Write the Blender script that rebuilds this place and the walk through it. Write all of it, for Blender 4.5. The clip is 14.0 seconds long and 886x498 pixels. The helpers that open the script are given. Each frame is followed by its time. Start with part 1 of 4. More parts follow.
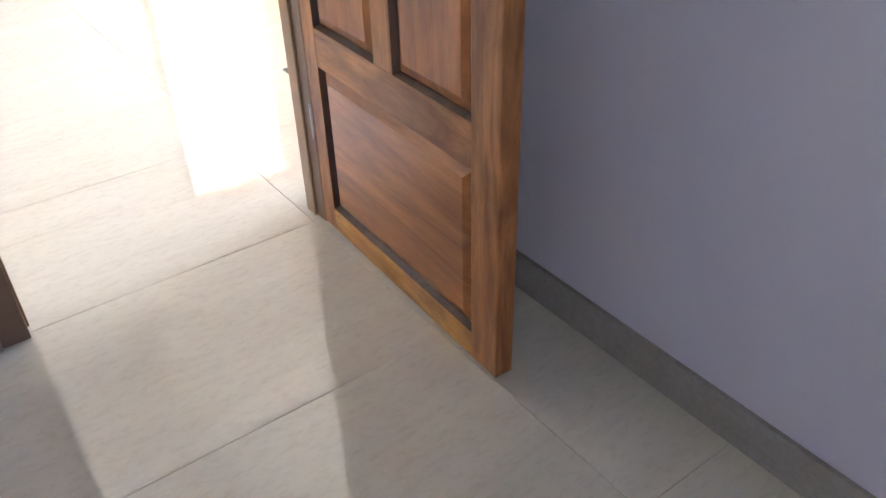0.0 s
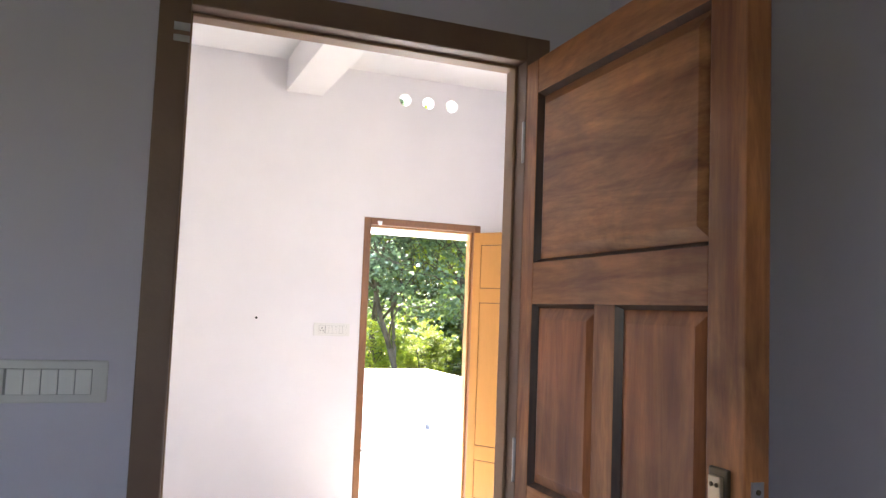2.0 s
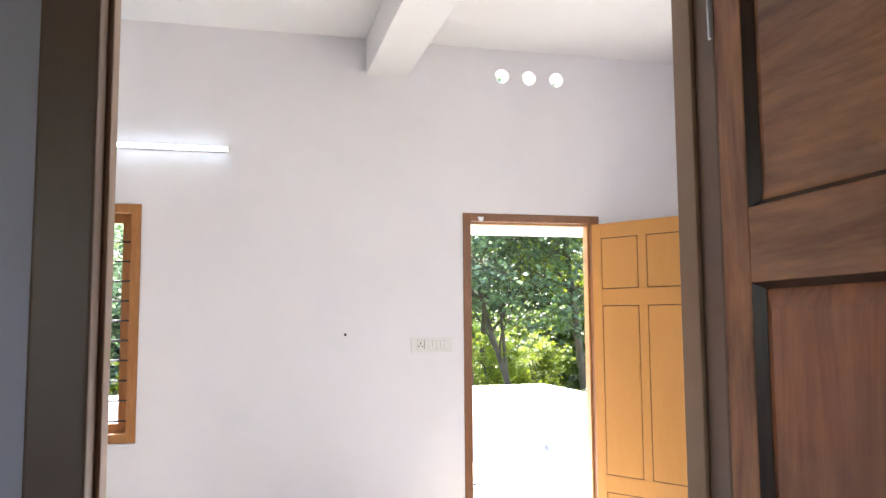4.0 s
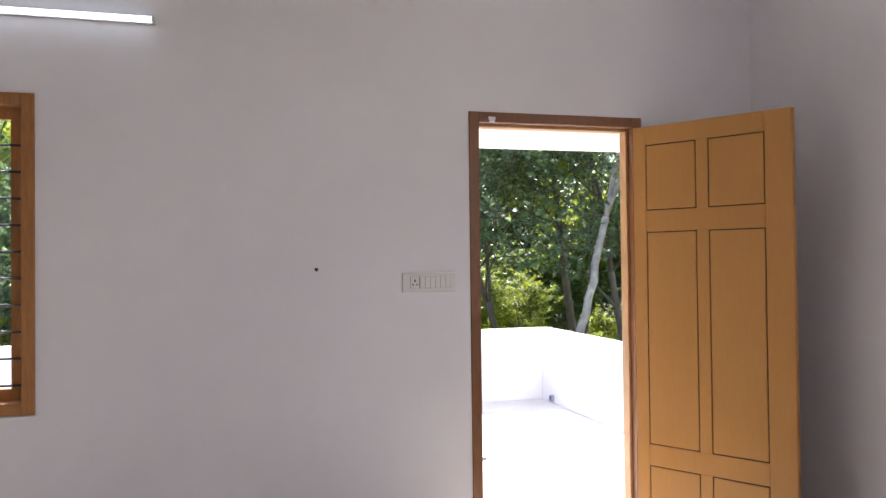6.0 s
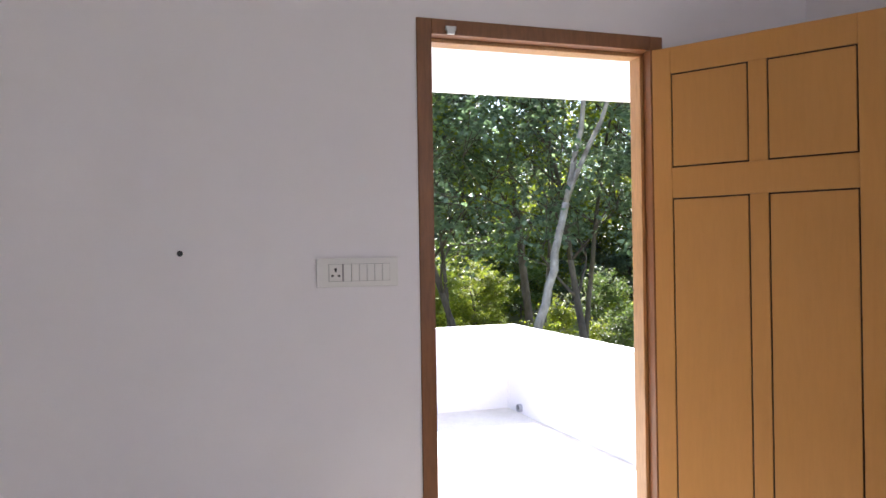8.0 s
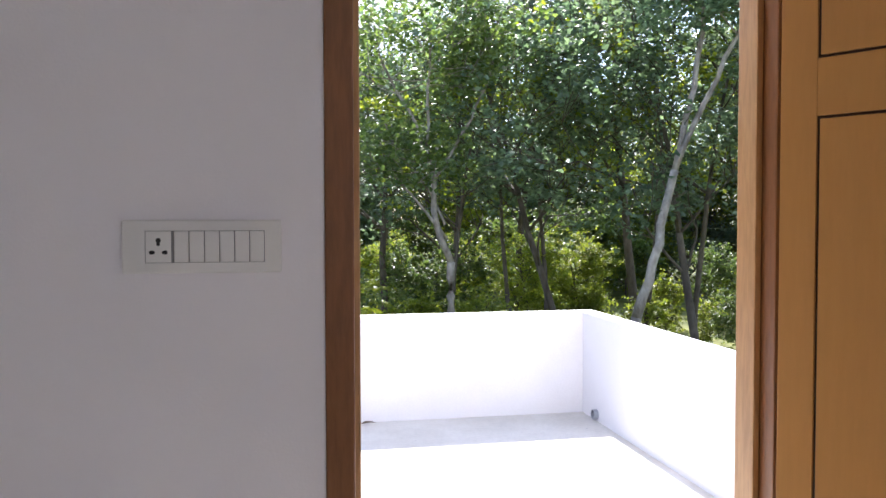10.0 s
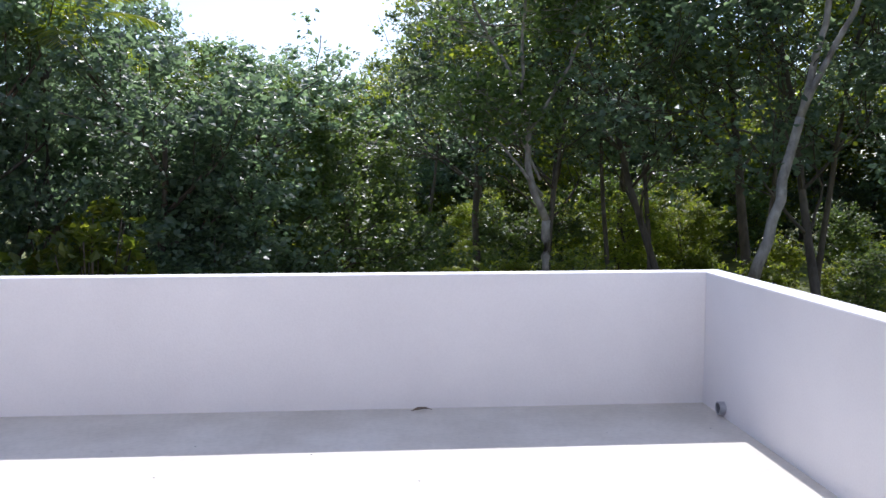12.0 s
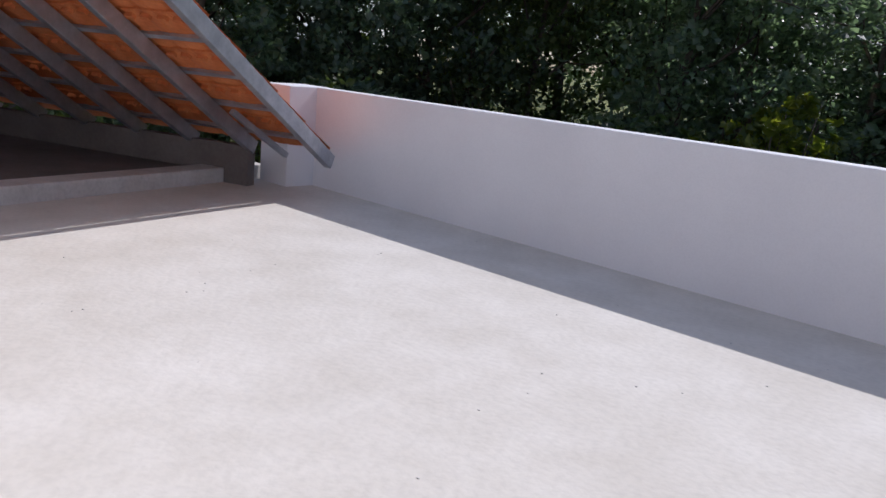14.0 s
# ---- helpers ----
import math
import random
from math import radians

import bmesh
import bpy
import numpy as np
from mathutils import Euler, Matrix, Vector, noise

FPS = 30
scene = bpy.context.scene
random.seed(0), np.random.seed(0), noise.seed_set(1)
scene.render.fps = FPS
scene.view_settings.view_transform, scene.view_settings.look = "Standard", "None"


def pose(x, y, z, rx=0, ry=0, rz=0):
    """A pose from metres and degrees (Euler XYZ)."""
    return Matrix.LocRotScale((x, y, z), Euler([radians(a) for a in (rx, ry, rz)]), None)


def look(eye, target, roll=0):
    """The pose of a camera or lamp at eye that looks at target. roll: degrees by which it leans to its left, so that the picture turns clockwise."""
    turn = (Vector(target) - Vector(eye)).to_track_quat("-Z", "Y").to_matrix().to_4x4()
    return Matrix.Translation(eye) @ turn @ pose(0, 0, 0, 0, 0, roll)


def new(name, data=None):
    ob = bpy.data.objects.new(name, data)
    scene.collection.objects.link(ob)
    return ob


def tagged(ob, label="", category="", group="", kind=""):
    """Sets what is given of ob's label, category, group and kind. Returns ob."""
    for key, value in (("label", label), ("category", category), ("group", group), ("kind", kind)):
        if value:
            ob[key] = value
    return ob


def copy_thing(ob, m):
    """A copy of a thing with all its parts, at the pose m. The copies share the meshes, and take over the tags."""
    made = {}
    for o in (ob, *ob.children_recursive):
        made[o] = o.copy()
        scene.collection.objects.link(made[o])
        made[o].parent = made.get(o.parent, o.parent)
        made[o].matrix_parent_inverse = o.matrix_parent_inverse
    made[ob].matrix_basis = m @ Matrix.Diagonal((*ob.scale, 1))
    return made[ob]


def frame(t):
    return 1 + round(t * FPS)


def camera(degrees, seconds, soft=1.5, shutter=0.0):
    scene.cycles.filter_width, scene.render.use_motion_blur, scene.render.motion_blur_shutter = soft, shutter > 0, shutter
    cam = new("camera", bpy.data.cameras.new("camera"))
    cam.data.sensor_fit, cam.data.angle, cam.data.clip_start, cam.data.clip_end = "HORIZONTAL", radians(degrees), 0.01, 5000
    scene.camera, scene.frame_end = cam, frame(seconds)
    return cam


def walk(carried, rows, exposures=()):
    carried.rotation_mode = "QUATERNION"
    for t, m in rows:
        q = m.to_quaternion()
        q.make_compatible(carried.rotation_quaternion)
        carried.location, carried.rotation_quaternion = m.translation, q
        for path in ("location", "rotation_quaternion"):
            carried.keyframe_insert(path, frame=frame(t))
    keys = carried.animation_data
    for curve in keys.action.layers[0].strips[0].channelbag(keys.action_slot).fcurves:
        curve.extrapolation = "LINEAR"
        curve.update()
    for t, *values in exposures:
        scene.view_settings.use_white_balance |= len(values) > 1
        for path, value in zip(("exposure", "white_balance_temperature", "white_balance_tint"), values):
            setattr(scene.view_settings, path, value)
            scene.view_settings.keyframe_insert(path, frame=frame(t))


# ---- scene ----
cam = camera(58.5, 14.0)
PATH = [
    (0, (-1.487, -5.37, 1.2), (-0.534, -4.05, 0.044), -1.5),
    (0.5, (-1.589, -5.345, 1.247), (-0.918, -3.802, 0.165), -2.4),
    (1, (-1.624, -5.327, 1.31), (-1.025, -3.566, 0.576), -0.1),
    (1.5, (-1.627, -5.376, 1.409), (-0.884, -3.525, 1.258), 0.9),
    (2, (-1.542, -5.363, 1.446), (-0.801, -3.512, 1.601), 2.2),
    (2.5, (-1.48, -5.287, 1.474), (-0.823, -3.45, 1.914), 2.3),
    (3, (-1.48, -5.071, 1.475), (-0.847, -3.218, 1.882), -0.4),
    (3.5, (-1.411, -4.85, 1.428), (-0.788, -2.965, 1.675), -1.4),
    (4, (-1.29, -4.621, 1.423), (-0.803, -2.689, 1.606), -0.4),
    (4.2, (-1.258, -4.511, 1.394), (-0.778, -2.573, 1.507), -0.2),
    (6.3, (-1.063, -3.366, 1.379), (-0.515, -1.443, 1.412), -0.6),
    (6.5, (-1.023, -3.258, 1.381), (-0.465, -1.339, 1.462), -0.7),
    (7, (-0.895, -2.978, 1.379), (-0.326, -1.065, 1.507), -0.7),
    (7.5, (-0.84, -2.653, 1.367), (-0.223, -0.754, 1.476), -0.8),
    (7.7, (-0.804, -2.541, 1.353), (-0.159, -0.649, 1.402), -1.1),
    (9.8, (-0.108, -1.455, 1.335), (0.328, 0.496, 1.268), -0.3),
    (10, (-0.059, -1.363, 1.326), (0.322, 0.599, 1.259), -0.1),
    (10.5, (0.026, -1.065, 1.337), (0.382, 0.902, 1.262), 0.1),
    (11, (0.148, -0.803, 1.315), (0.485, 1.167, 1.225), -0.2),
    (11.5, (0.236, -0.537, 1.231), (0.384, 1.453, 1.093), -0.1),
    (12, (0.274, -0.227, 1.17), (0.408, 1.76, 1.007), -0.1),
    (12.5, (0.33, -0.06, 1.1), (0.22, 1.914, 0.835), -0.8),
    (13, (0.267, 0.08, 1.002), (-0.654, 1.84, 0.766), 3.4),
    (13.5, (0.23, 0.151, 0.977), (-0.959, 1.733, 0.687), 6.1),
    (14, (0.204, 0.284, 0.978), (-1.116, 1.714, 0.516), 5.3),
]
walk(cam, [(t, look(e, g, r)) for t, e, g, r in PATH],
     exposures=[(0.0, 4.35, 6450, 9), (0.5, 4.05, 6700, 12), (1.0, 3.6, 6400, 13), (1.5, 3.4, 6400, 14), (2.5, 3.65, 6400, 16), (3.0, 3.75, 6350, 17), (3.5, 3.5, 6200, 13), (4.2, 3.1, 6200, 12), (6.3, 2.05, 6300, 17), (7.7, 2.05, 6200, 17),
                (9.8, 1.7, 6100, 16), (10.5, 1.3, 6050, 17), (11.0, 1.0, 5900, 14), (11.5, 0.72, 5850, 15), (12.5, 0.03, 5900, 20), (13.5, -0.17, 6000, 19), (14.0, -0.4, 5900, 18)])

# ---- world and sun ----
SUN_EL = radians(47)
SUN_DIR = Vector((0.09, 1.0, 0)).normalized() * math.cos(SUN_EL) + Vector((0, 0, math.sin(SUN_EL)))
world = bpy.data.worlds.new("world")
scene.world = world
world.use_nodes = True
wn = world.node_tree
sky = wn.nodes.new("ShaderNodeTexSky")
sky.sky_type = "NISHITA"
sky.sun_disc = False
sky.sun_elevation = SUN_EL
sky.sun_rotation = math.atan2(SUN_DIR.x, SUN_DIR.y)
# thin white cloud over the blue
wc = wn.nodes.new("ShaderNodeTexCoord")
wm = wn.nodes.new("ShaderNodeMapping")
wm.inputs["Scale"].default_value = (1.0, 1.0, 2.6)
wz = wn.nodes.new("ShaderNodeTexNoise")
wz.inputs["Scale"].default_value = 2.6
wz.inputs["Detail"].default_value = 7
wr = wn.nodes.new("ShaderNodeValToRGB")
wr.color_ramp.elements[0].position = 0.5
wr.color_ramp.elements[1].position = 0.68
wx = wn.nodes.new("ShaderNodeMix")
wx.data_type = "RGBA"
wx.inputs["B"].default_value = (5.0, 5.25, 5.6, 1)
bg = wn.nodes["Background"]
bg.inputs["Strength"].default_value = 0.145
wn.links.new(wc.outputs["Generated"], wm.inputs["Vector"])
wn.links.new(wm.outputs["Vector"], wz.inputs["Vector"])
wn.links.new(wz.outputs["Fac"], wr.inputs["Fac"])
wn.links.new(wr.outputs["Color"], wx.inputs["Factor"])
wn.links.new(sky.outputs["Color"], wx.inputs["A"])
wn.links.new(wx.outputs["Result"], bg.inputs["Color"])

sun_data = bpy.data.lights.new("sun", "SUN")
sun_data.energy = 4.3
sun_data.angle = radians(0.5)
sun_data.color = (1.0, 0.955, 0.88)
sun = new("sun", sun_data)
sun.matrix_world = look(SUN_DIR * 40, (0, 0, 0))


def fill_light(name, m, w, h, power, colour=(0.9, 0.95, 1.0)):
    """An unseen area lamp added at an opening to brighten the inside."""
    d = bpy.data.lights.new(name, "AREA")
    d.shape, d.size, d.size_y, d.energy, d.color = "RECTANGLE", w, h, power, colour
    ob = new(name, d)
    ob.matrix_world = m
    return ob


# unseen fill lamp added to lift the hall walls from the right
fill_light("fill_light_hall", look((1.58, -2.9, 1.75), (-1.0, -2.4, 1.9)), 1.0, 1.6, 2.5, (1.0, 0.93, 0.9))
# unseen fill lamp added behind the camera to lift the dim room
fill_light("fill_light_room", look((-2.4, -7.27, 1.5), (-2.4, -4, 1.2)), 0.9, 0.7, 0.32, (1.0, 0.86, 0.9))

# ---- plan ----
ROOM_X0, ROOM_X1, ROOM_Y0, WALL_A0, WALL_A1 = -3.6, -0.44, -7.2, -3.69, -3.53
HALL_X0, HALL_X1, WALL_B1, CEIL = -3.6, 1.54, 0.13, 3.13
A_X0, A_X1, A_TOP = -1.512, -0.612, 2.116
B_X0, B_X1, B_TOP = 0.0, 0.9, 2.085
W_X0, W_X1, W_Z0, W_Z1 = -3.04, -1.845, 0.783, 2.082
T_FLOOR, T_X0, T_X1, T_Y1, P_TOP, P_T = 0.03, -4.5, 1.9, 3.73, 0.718, 0.115
GROUND = -3.3


# ---- mesh helpers ----
def box(bm, x0, x1, y0, y1, z0, z1, m=None, bev=0.0):
    vs = [bm.verts.new((x, y, z)) for z in (z0, z1) for y in (y0, y1) for x in (x0, x1)]
    fs = [bm.faces.new([vs[i] for i in q]) for q in ((0, 2, 3, 1), (4, 5, 7, 6), (0, 1, 5, 4), (2, 6, 7, 3), (0, 4, 6, 2), (1, 3, 7, 5))]
    if bev:
        es = list({e for f in fs for e in f.edges})
        r = bmesh.ops.bevel(bm, geom=es, offset=bev, segments=2, profile=0.6, affect="EDGES")
        vs = list({v for f in r["faces"] for v in f.verts} | {v for v in vs if v.is_valid})
    if m is not None:
        bmesh.ops.transform(bm, matrix=m, verts=vs)
    return vs


def cyl(bm, p0, p1, r0, r1=None, n=12):
    p0, p1 = Vector(p0), Vector(p1)
    r1 = r0 if r1 is None else r1
    d = p1 - p0
    m = Matrix.Translation((p0 + p1) / 2) @ d.to_track_quat("Z", "Y").to_matrix().to_4x4()
    return bmesh.ops.create_cone(bm, cap_ends=True, segments=n, radius1=r0, radius2=r1, depth=d.length, matrix=m)["verts"]


def tube(bm, pts, radii, n=8):
    """A smooth tube along points."""
    rings = []
    for i, p in enumerate(pts):
        p = Vector(p)
        d = (Vector(pts[min(i + 1, len(pts) - 1)]) - Vector(pts[max(i - 1, 0)])).normalized()
        q = d.to_track_quat("Z", "Y")
        rings.append([bm.verts.new(p + q @ Vector((math.cos(a) * radii[i], math.sin(a) * radii[i], 0))) for a in [2 * math.pi * k / n for k in range(n)]])
    for a, b in zip(rings, rings[1:]):
        for k in range(n):
            bm.faces.new((a[k], a[(k + 1) % n], b[(k + 1) % n], b[k])).smooth = True
    bm.faces.new(rings[0][::-1])
    bm.faces.new(rings[-1])


def finish(name, bm, mat):
    me = bpy.data.meshes.new(name)
    bm.normal_update()
    bm.to_mesh(me)
    bm.free()
    if mat:
        me.materials.append(mat)
    return me


def part(name, bm, mat, parent, label=""):
    ob = new(name, finish(name, bm, mat))
    ob.parent = parent
    if label:
        ob["label"] = label
    return ob


def solid(name, bm, mat, label, category="", kind="", group=""):
    return tagged(new(name, finish(name, bm, mat)), label, category, group, kind)


def empty(name, label, category="", m=None, kind="", group=""):
    ob = new(name)
    ob.empty_display_size = 0.1
    if m is not None:
        ob.matrix_world = m
    return tagged(ob, label, category, group, kind)


def boxes(*bs, bev=0.0):
    bm = bmesh.new()
    for b in bs:
        box(bm, *b, bev=bev)
    return bm


# ---- materials ----
def material(name, rgb, rough=0.5, metal=0.0):
    m = bpy.data.materials.new(name)
    m.use_nodes = True
    p = m.node_tree.nodes["Principled BSDF"]
    p.inputs["Base Color"].default_value = (*rgb, 1)
    p.inputs["Roughness"].default_value = rough
    p.inputs["Metallic"].default_value = metal
    return m


def node(m, kind, **sets):
    n = m.node_tree.nodes.new(kind)
    for k, v in sets.items():
        n.inputs[k].default_value = v
    return n


def link(m, a, b):
    m.node_tree.links.new(a, b)


def coords(m, scale=(1, 1, 1), space="Object"):
    c, s = node(m, "ShaderNodeTexCoord"), node(m, "ShaderNodeMapping", Scale=scale)
    link(m, c.outputs[space], s.inputs["Vector"])
    return s.outputs["Vector"]


def ramp(m, fac, stops):
    r = node(m, "ShaderNodeValToRGB")
    els = r.color_ramp.elements
    while len(els) < len(stops):
        els.new(0.5)
    for e, (p, c) in zip(els, stops):
        e.position, e.color = p, (*c, 1)
    link(m, fac, r.inputs["Fac"])
    return r.outputs["Color"]


def mottled(name, a, b, scale, rough=0.6, fine=0, bump=0.0, bump_scale=60, stretch=(1, 1, 1), metal=0.0, spec=0.5):
    """Two tones in soft patches, a fine grain over them, and a fine relief."""
    m = material(name, a, rough, metal)
    p = m.node_tree.nodes["Principled BSDF"]
    p.inputs["Specular IOR Level"].default_value = spec
    v = coords(m, stretch)
    n1 = node(m, "ShaderNodeTexNoise", Scale=scale, Detail=6.0, Roughness=0.6)
    link(m, v, n1.inputs["Vector"])
    c = ramp(m, n1.outputs["Fac"], [(0.35, a), (0.68, b)])
    n2 = node(m, "ShaderNodeTexNoise", Scale=bump_scale, Detail=4.0)
    link(m, v, n2.inputs["Vector"])
    if fine:
        mx = node(m, "ShaderNodeMix")
        mx.data_type, mx.blend_type = "RGBA", "MULTIPLY"
        mx.inputs["Factor"].default_value = fine
        link(m, c, mx.inputs["A"])
        link(m, ramp(m, n2.outputs["Fac"], [(0.3, (0.55, 0.55, 0.55)), (0.6, (1, 1, 1))]), mx.inputs["B"])
        c = mx.outputs["Result"]
    link(m, c, p.inputs["Base Color"])
    if bump:
        bp = node(m, "ShaderNodeBump", Strength=bump, Distance=0.01)
        link(m, n2.outputs["Fac"], bp.inputs["Height"])
        link(m, bp.outputs["Normal"], p.inputs["Normal"])
    return m


def wood(name, dark, light, rough, along="Z", scale=1.0, coat=0.0, bump=0.15, contrast=1.0, fine=0.5, patch=0.0):
    """Straight grain with wavering growth lines along one axis."""
    m = material(name, light, rough)
    p = m.node_tree.nodes["Principled BSDF"]
    s = [9 * scale] * 3
    s["XYZ".index(along)] = 1.15 * scale
    v = coords(m, s)
    o = node(m, "ShaderNodeObjectInfo")
    ad = node(m, "ShaderNodeVectorMath")
    ad.operation = "ADD"
    mu = node(m, "ShaderNodeMath")
    mu.operation = "MULTIPLY"
    mu.inputs[1].default_value = 31.0
    link(m, o.outputs["Random"], mu.inputs[0])
    link(m, v, ad.inputs[0])
    link(m, mu.outputs[0], ad.inputs[1])
    n1 = node(m, "ShaderNodeTexNoise", Scale=1.3, Detail=7.0, Roughness=0.62, Distortion=1.9)
    link(m, ad.outputs[0], n1.inputs["Vector"])
    n2 = node(m, "ShaderNodeTexNoise", Scale=11.0, Detail=4.0, Roughness=0.7)
    link(m, ad.outputs[0], n2.inputs["Vector"])
    mid = [(a + b) / 2 for a, b in zip(dark, light)]
    c = ramp(m, n1.outputs["Fac"], [(0.5 - 0.2 / contrast, dark), (0.5, mid), (0.5 + 0.2 / contrast, light)])
    mx = node(m, "ShaderNodeMix")
    mx.data_type, mx.blend_type = "RGBA", "MULTIPLY"
    mx.inputs["Factor"].default_value = fine
    link(m, c, mx.inputs["A"])
    link(m, ramp(m, n2.outputs["Fac"], [(0.35, (0.6, 0.55, 0.5)), (0.6, (1, 1, 1))]), mx.inputs["B"])
    # broad uneven patches of stain
    n3 = node(m, "ShaderNodeTexNoise", Scale=0.8, Detail=4.0, Roughness=0.6, Distortion=1.6)
    sq = [5.0 * scale] * 3
    sq["XYZ".index(along)] = 2.6 * scale
    sh = node(m, "ShaderNodeVectorMath")
    sh.operation = "ADD"
    link(m, coords(m, sq), sh.inputs[0])
    link(m, mu.outputs[0], sh.inputs[1])
    link(m, sh.outputs[0], n3.inputs["Vector"])
    mb = node(m, "ShaderNodeMix")
    mb.data_type, mb.blend_type = "RGBA", "MULTIPLY"
    mb.inputs["Factor"].default_value = patch
    link(m, mx.outputs["Result"], mb.inputs["A"])
    link(m, ramp(m, n3.outputs["Fac"], [(0.34, (0.62, 0.55, 0.48)), (0.5, (1.0, 0.98, 0.94)), (0.66, (1.4, 1.32, 1.2))]), mb.inputs["B"])
    link(m, mb.outputs["Result"], p.inputs["Base Color"])
    p.inputs["Coat Weight"].default_value = coat
    p.inputs["Coat Roughness"].default_value = 0.22
    bp = node(m, "ShaderNodeBump", Strength=bump, Distance=0.004)
    link(m, n2.outputs["Fac"], bp.inputs["Height"])
    link(m, bp.outputs["Normal"], p.inputs["Normal"])
    return m


M_WALL = mottled("wall_paint", (0.8, 0.775, 0.8), (0.84, 0.815, 0.84), 1.6, 0.55, bump=0.06, bump_scale=180, spec=0.3)
M_WALL_ROOM = mottled("lavender_wall_paint", (0.6, 0.57, 0.655), (0.64, 0.61, 0.695), 1.6, 0.55, bump=0.06, bump_scale=180, spec=0.3)
M_CEIL = mottled("ceiling_paint", (0.83, 0.82, 0.83), (0.86, 0.85, 0.86), 1.2, 0.8, bump=0.05, bump_scale=150)
M_OUT = mottled("outdoor_white_paint", (0.72, 0.715, 0.735), (0.79, 0.785, 0.8), 1.1, 0.7, fine=0.08, bump=0.12, bump_scale=120)
M_SCREED = mottled("terrace_screed", (0.6, 0.56, 0.49), (0.7, 0.665, 0.6), 2.4, 0.85, fine=0.16, bump=0.2, bump_scale=38)
M_SKIRT = mottled("skirting_stone", (0.3, 0.275, 0.25), (0.4, 0.37, 0.34), 5, 0.25, fine=0.25, bump_scale=90)
M_SKIRT_HALL = mottled("beige_skirting_tile", (0.5, 0.46, 0.4), (0.56, 0.52, 0.45), 5, 0.2, fine=0.12, bump_scale=90)
M_FLOOR_DARK = mottled("dark_grey_floor", (0.09, 0.09, 0.095), (0.16, 0.16, 0.165), 30, 0.2, fine=0.4, bump_scale=160)


def tile_material():
    m = material("polished_cream_tile", (0.6, 0.55, 0.48), 0.1)
    p = m.node_tree.nodes["Principled BSDF"]
    v = coords(m, (0.9, 5.5, 1))
    o = node(m, "ShaderNodeObjectInfo")
    ad = node(m, "ShaderNodeVectorMath")
    ad.operation = "ADD"
    mu = node(m, "ShaderNodeMath")
    mu.operation = "MULTIPLY"
    mu.inputs[1].default_value = 17.0
    link(m, o.outputs["Random"], mu.inputs[0])
    link(m, v, ad.inputs[0])
    link(m, mu.outputs[0], ad.inputs[1])
    n1 = node(m, "ShaderNodeTexNoise", Scale=1.4, Detail=8.0, Roughness=0.68, Distortion=0.8)
    n2 = node(m, "ShaderNodeTexNoise", Scale=26.0, Detail=5.0, Roughness=0.75)
    link(m, ad.outputs[0], n1.inputs["Vector"])
    link(m, coords(m, (1, 2.2, 1)), n2.inputs["Vector"])
    c = ramp(m, n1.outputs["Fac"], [(0.3, (0.58, 0.535, 0.455)), (0.5, (0.625, 0.58, 0.495)), (0.7, (0.66, 0.62, 0.535))])
    mx = node(m, "ShaderNodeMix")
    mx.data_type, mx.blend_type = "RGBA", "MULTIPLY"
    mx.inputs["Factor"].default_value = 0.2
    link(m, c, mx.inputs["A"])
    link(m, ramp(m, n2.outputs["Fac"], [(0.36, (0.55, 0.5, 0.45)), (0.52, (1, 1, 1))]), mx.inputs["B"])
    link(m, mx.outputs["Result"], p.inputs["Base Color"])
    p.inputs["Roughness"].default_value = 0.06
    p.inputs["IOR"].default_value = 1.85
    return m


M_TILE = tile_material()
M_GROUT = mottled("tile_grout", (0.47, 0.43, 0.37), (0.52, 0.48, 0.41), 20, 0.9)
M_TEAK = wood("varnished_teak", (0.2, 0.065, 0.02), (0.55, 0.237, 0.08), 0.48, "Z", 1.0, coat=0.12, patch=0.85)
# near-black moulding colour carries the shade of the panel recesses
M_TEAK_SHADE = wood("shaded_varnished_moulding", (0.03, 0.01, 0.004), (0.1, 0.036, 0.013), 0.45, "Z", 1.0, coat=0.1)
M_TEAK_R = wood("varnished_teak_rail", (0.213, 0.0725, 0.0225), (0.55, 0.25, 0.0875), 0.48, "Y", 1.0, coat=0.12, patch=0.85)
M_TEAK_P = wood("varnished_teak_panel", (0.225, 0.065, 0.02), (0.512, 0.194, 0.06), 0.46, "Z", 0.7, coat=0.12, patch=0.85)
M_TEAK_Y = wood("varnished_teak_panel_cross", (0.23, 0.069, 0.0149), (0.483, 0.184, 0.0517), 0.38, "Y", 0.55, coat=0.3, contrast=1.5, patch=0.5)
M_TEAK_L = wood("pale_teak_rail", (0.375, 0.15, 0.0275), (0.725, 0.362, 0.0875), 0.42, "Y", 1.0, coat=0.2, patch=0.85)
M_FRAME_A = mottled("brown_enamel", (0.17, 0.1, 0.064), (0.21, 0.125, 0.08), 4, 0.42, bump=0.08, bump_scale=70)
M_STOP_A = mottled("tan_enamel", (0.3, 0.18, 0.1), (0.35, 0.215, 0.125), 4, 0.42, bump=0.08, bump_scale=70)
M_FRAME_B = wood("red_brown_frame_paint", (0.2, 0.078, 0.025), (0.26, 0.105, 0.034), 0.4, "Z", 1.0, bump=0.06, contrast=0.7)
M_LINE_B = wood("golden_frame_paint", (0.48, 0.27, 0.11), (0.55, 0.32, 0.14), 0.4, "Z", 1.0, bump=0.05, contrast=0.7)
M_LEAF_B = wood("golden_door_paint", (0.47, 0.225, 0.056), (0.51, 0.25, 0.066), 0.38, "Z", 0.8, bump=0.04, contrast=0.5, fine=0.12)
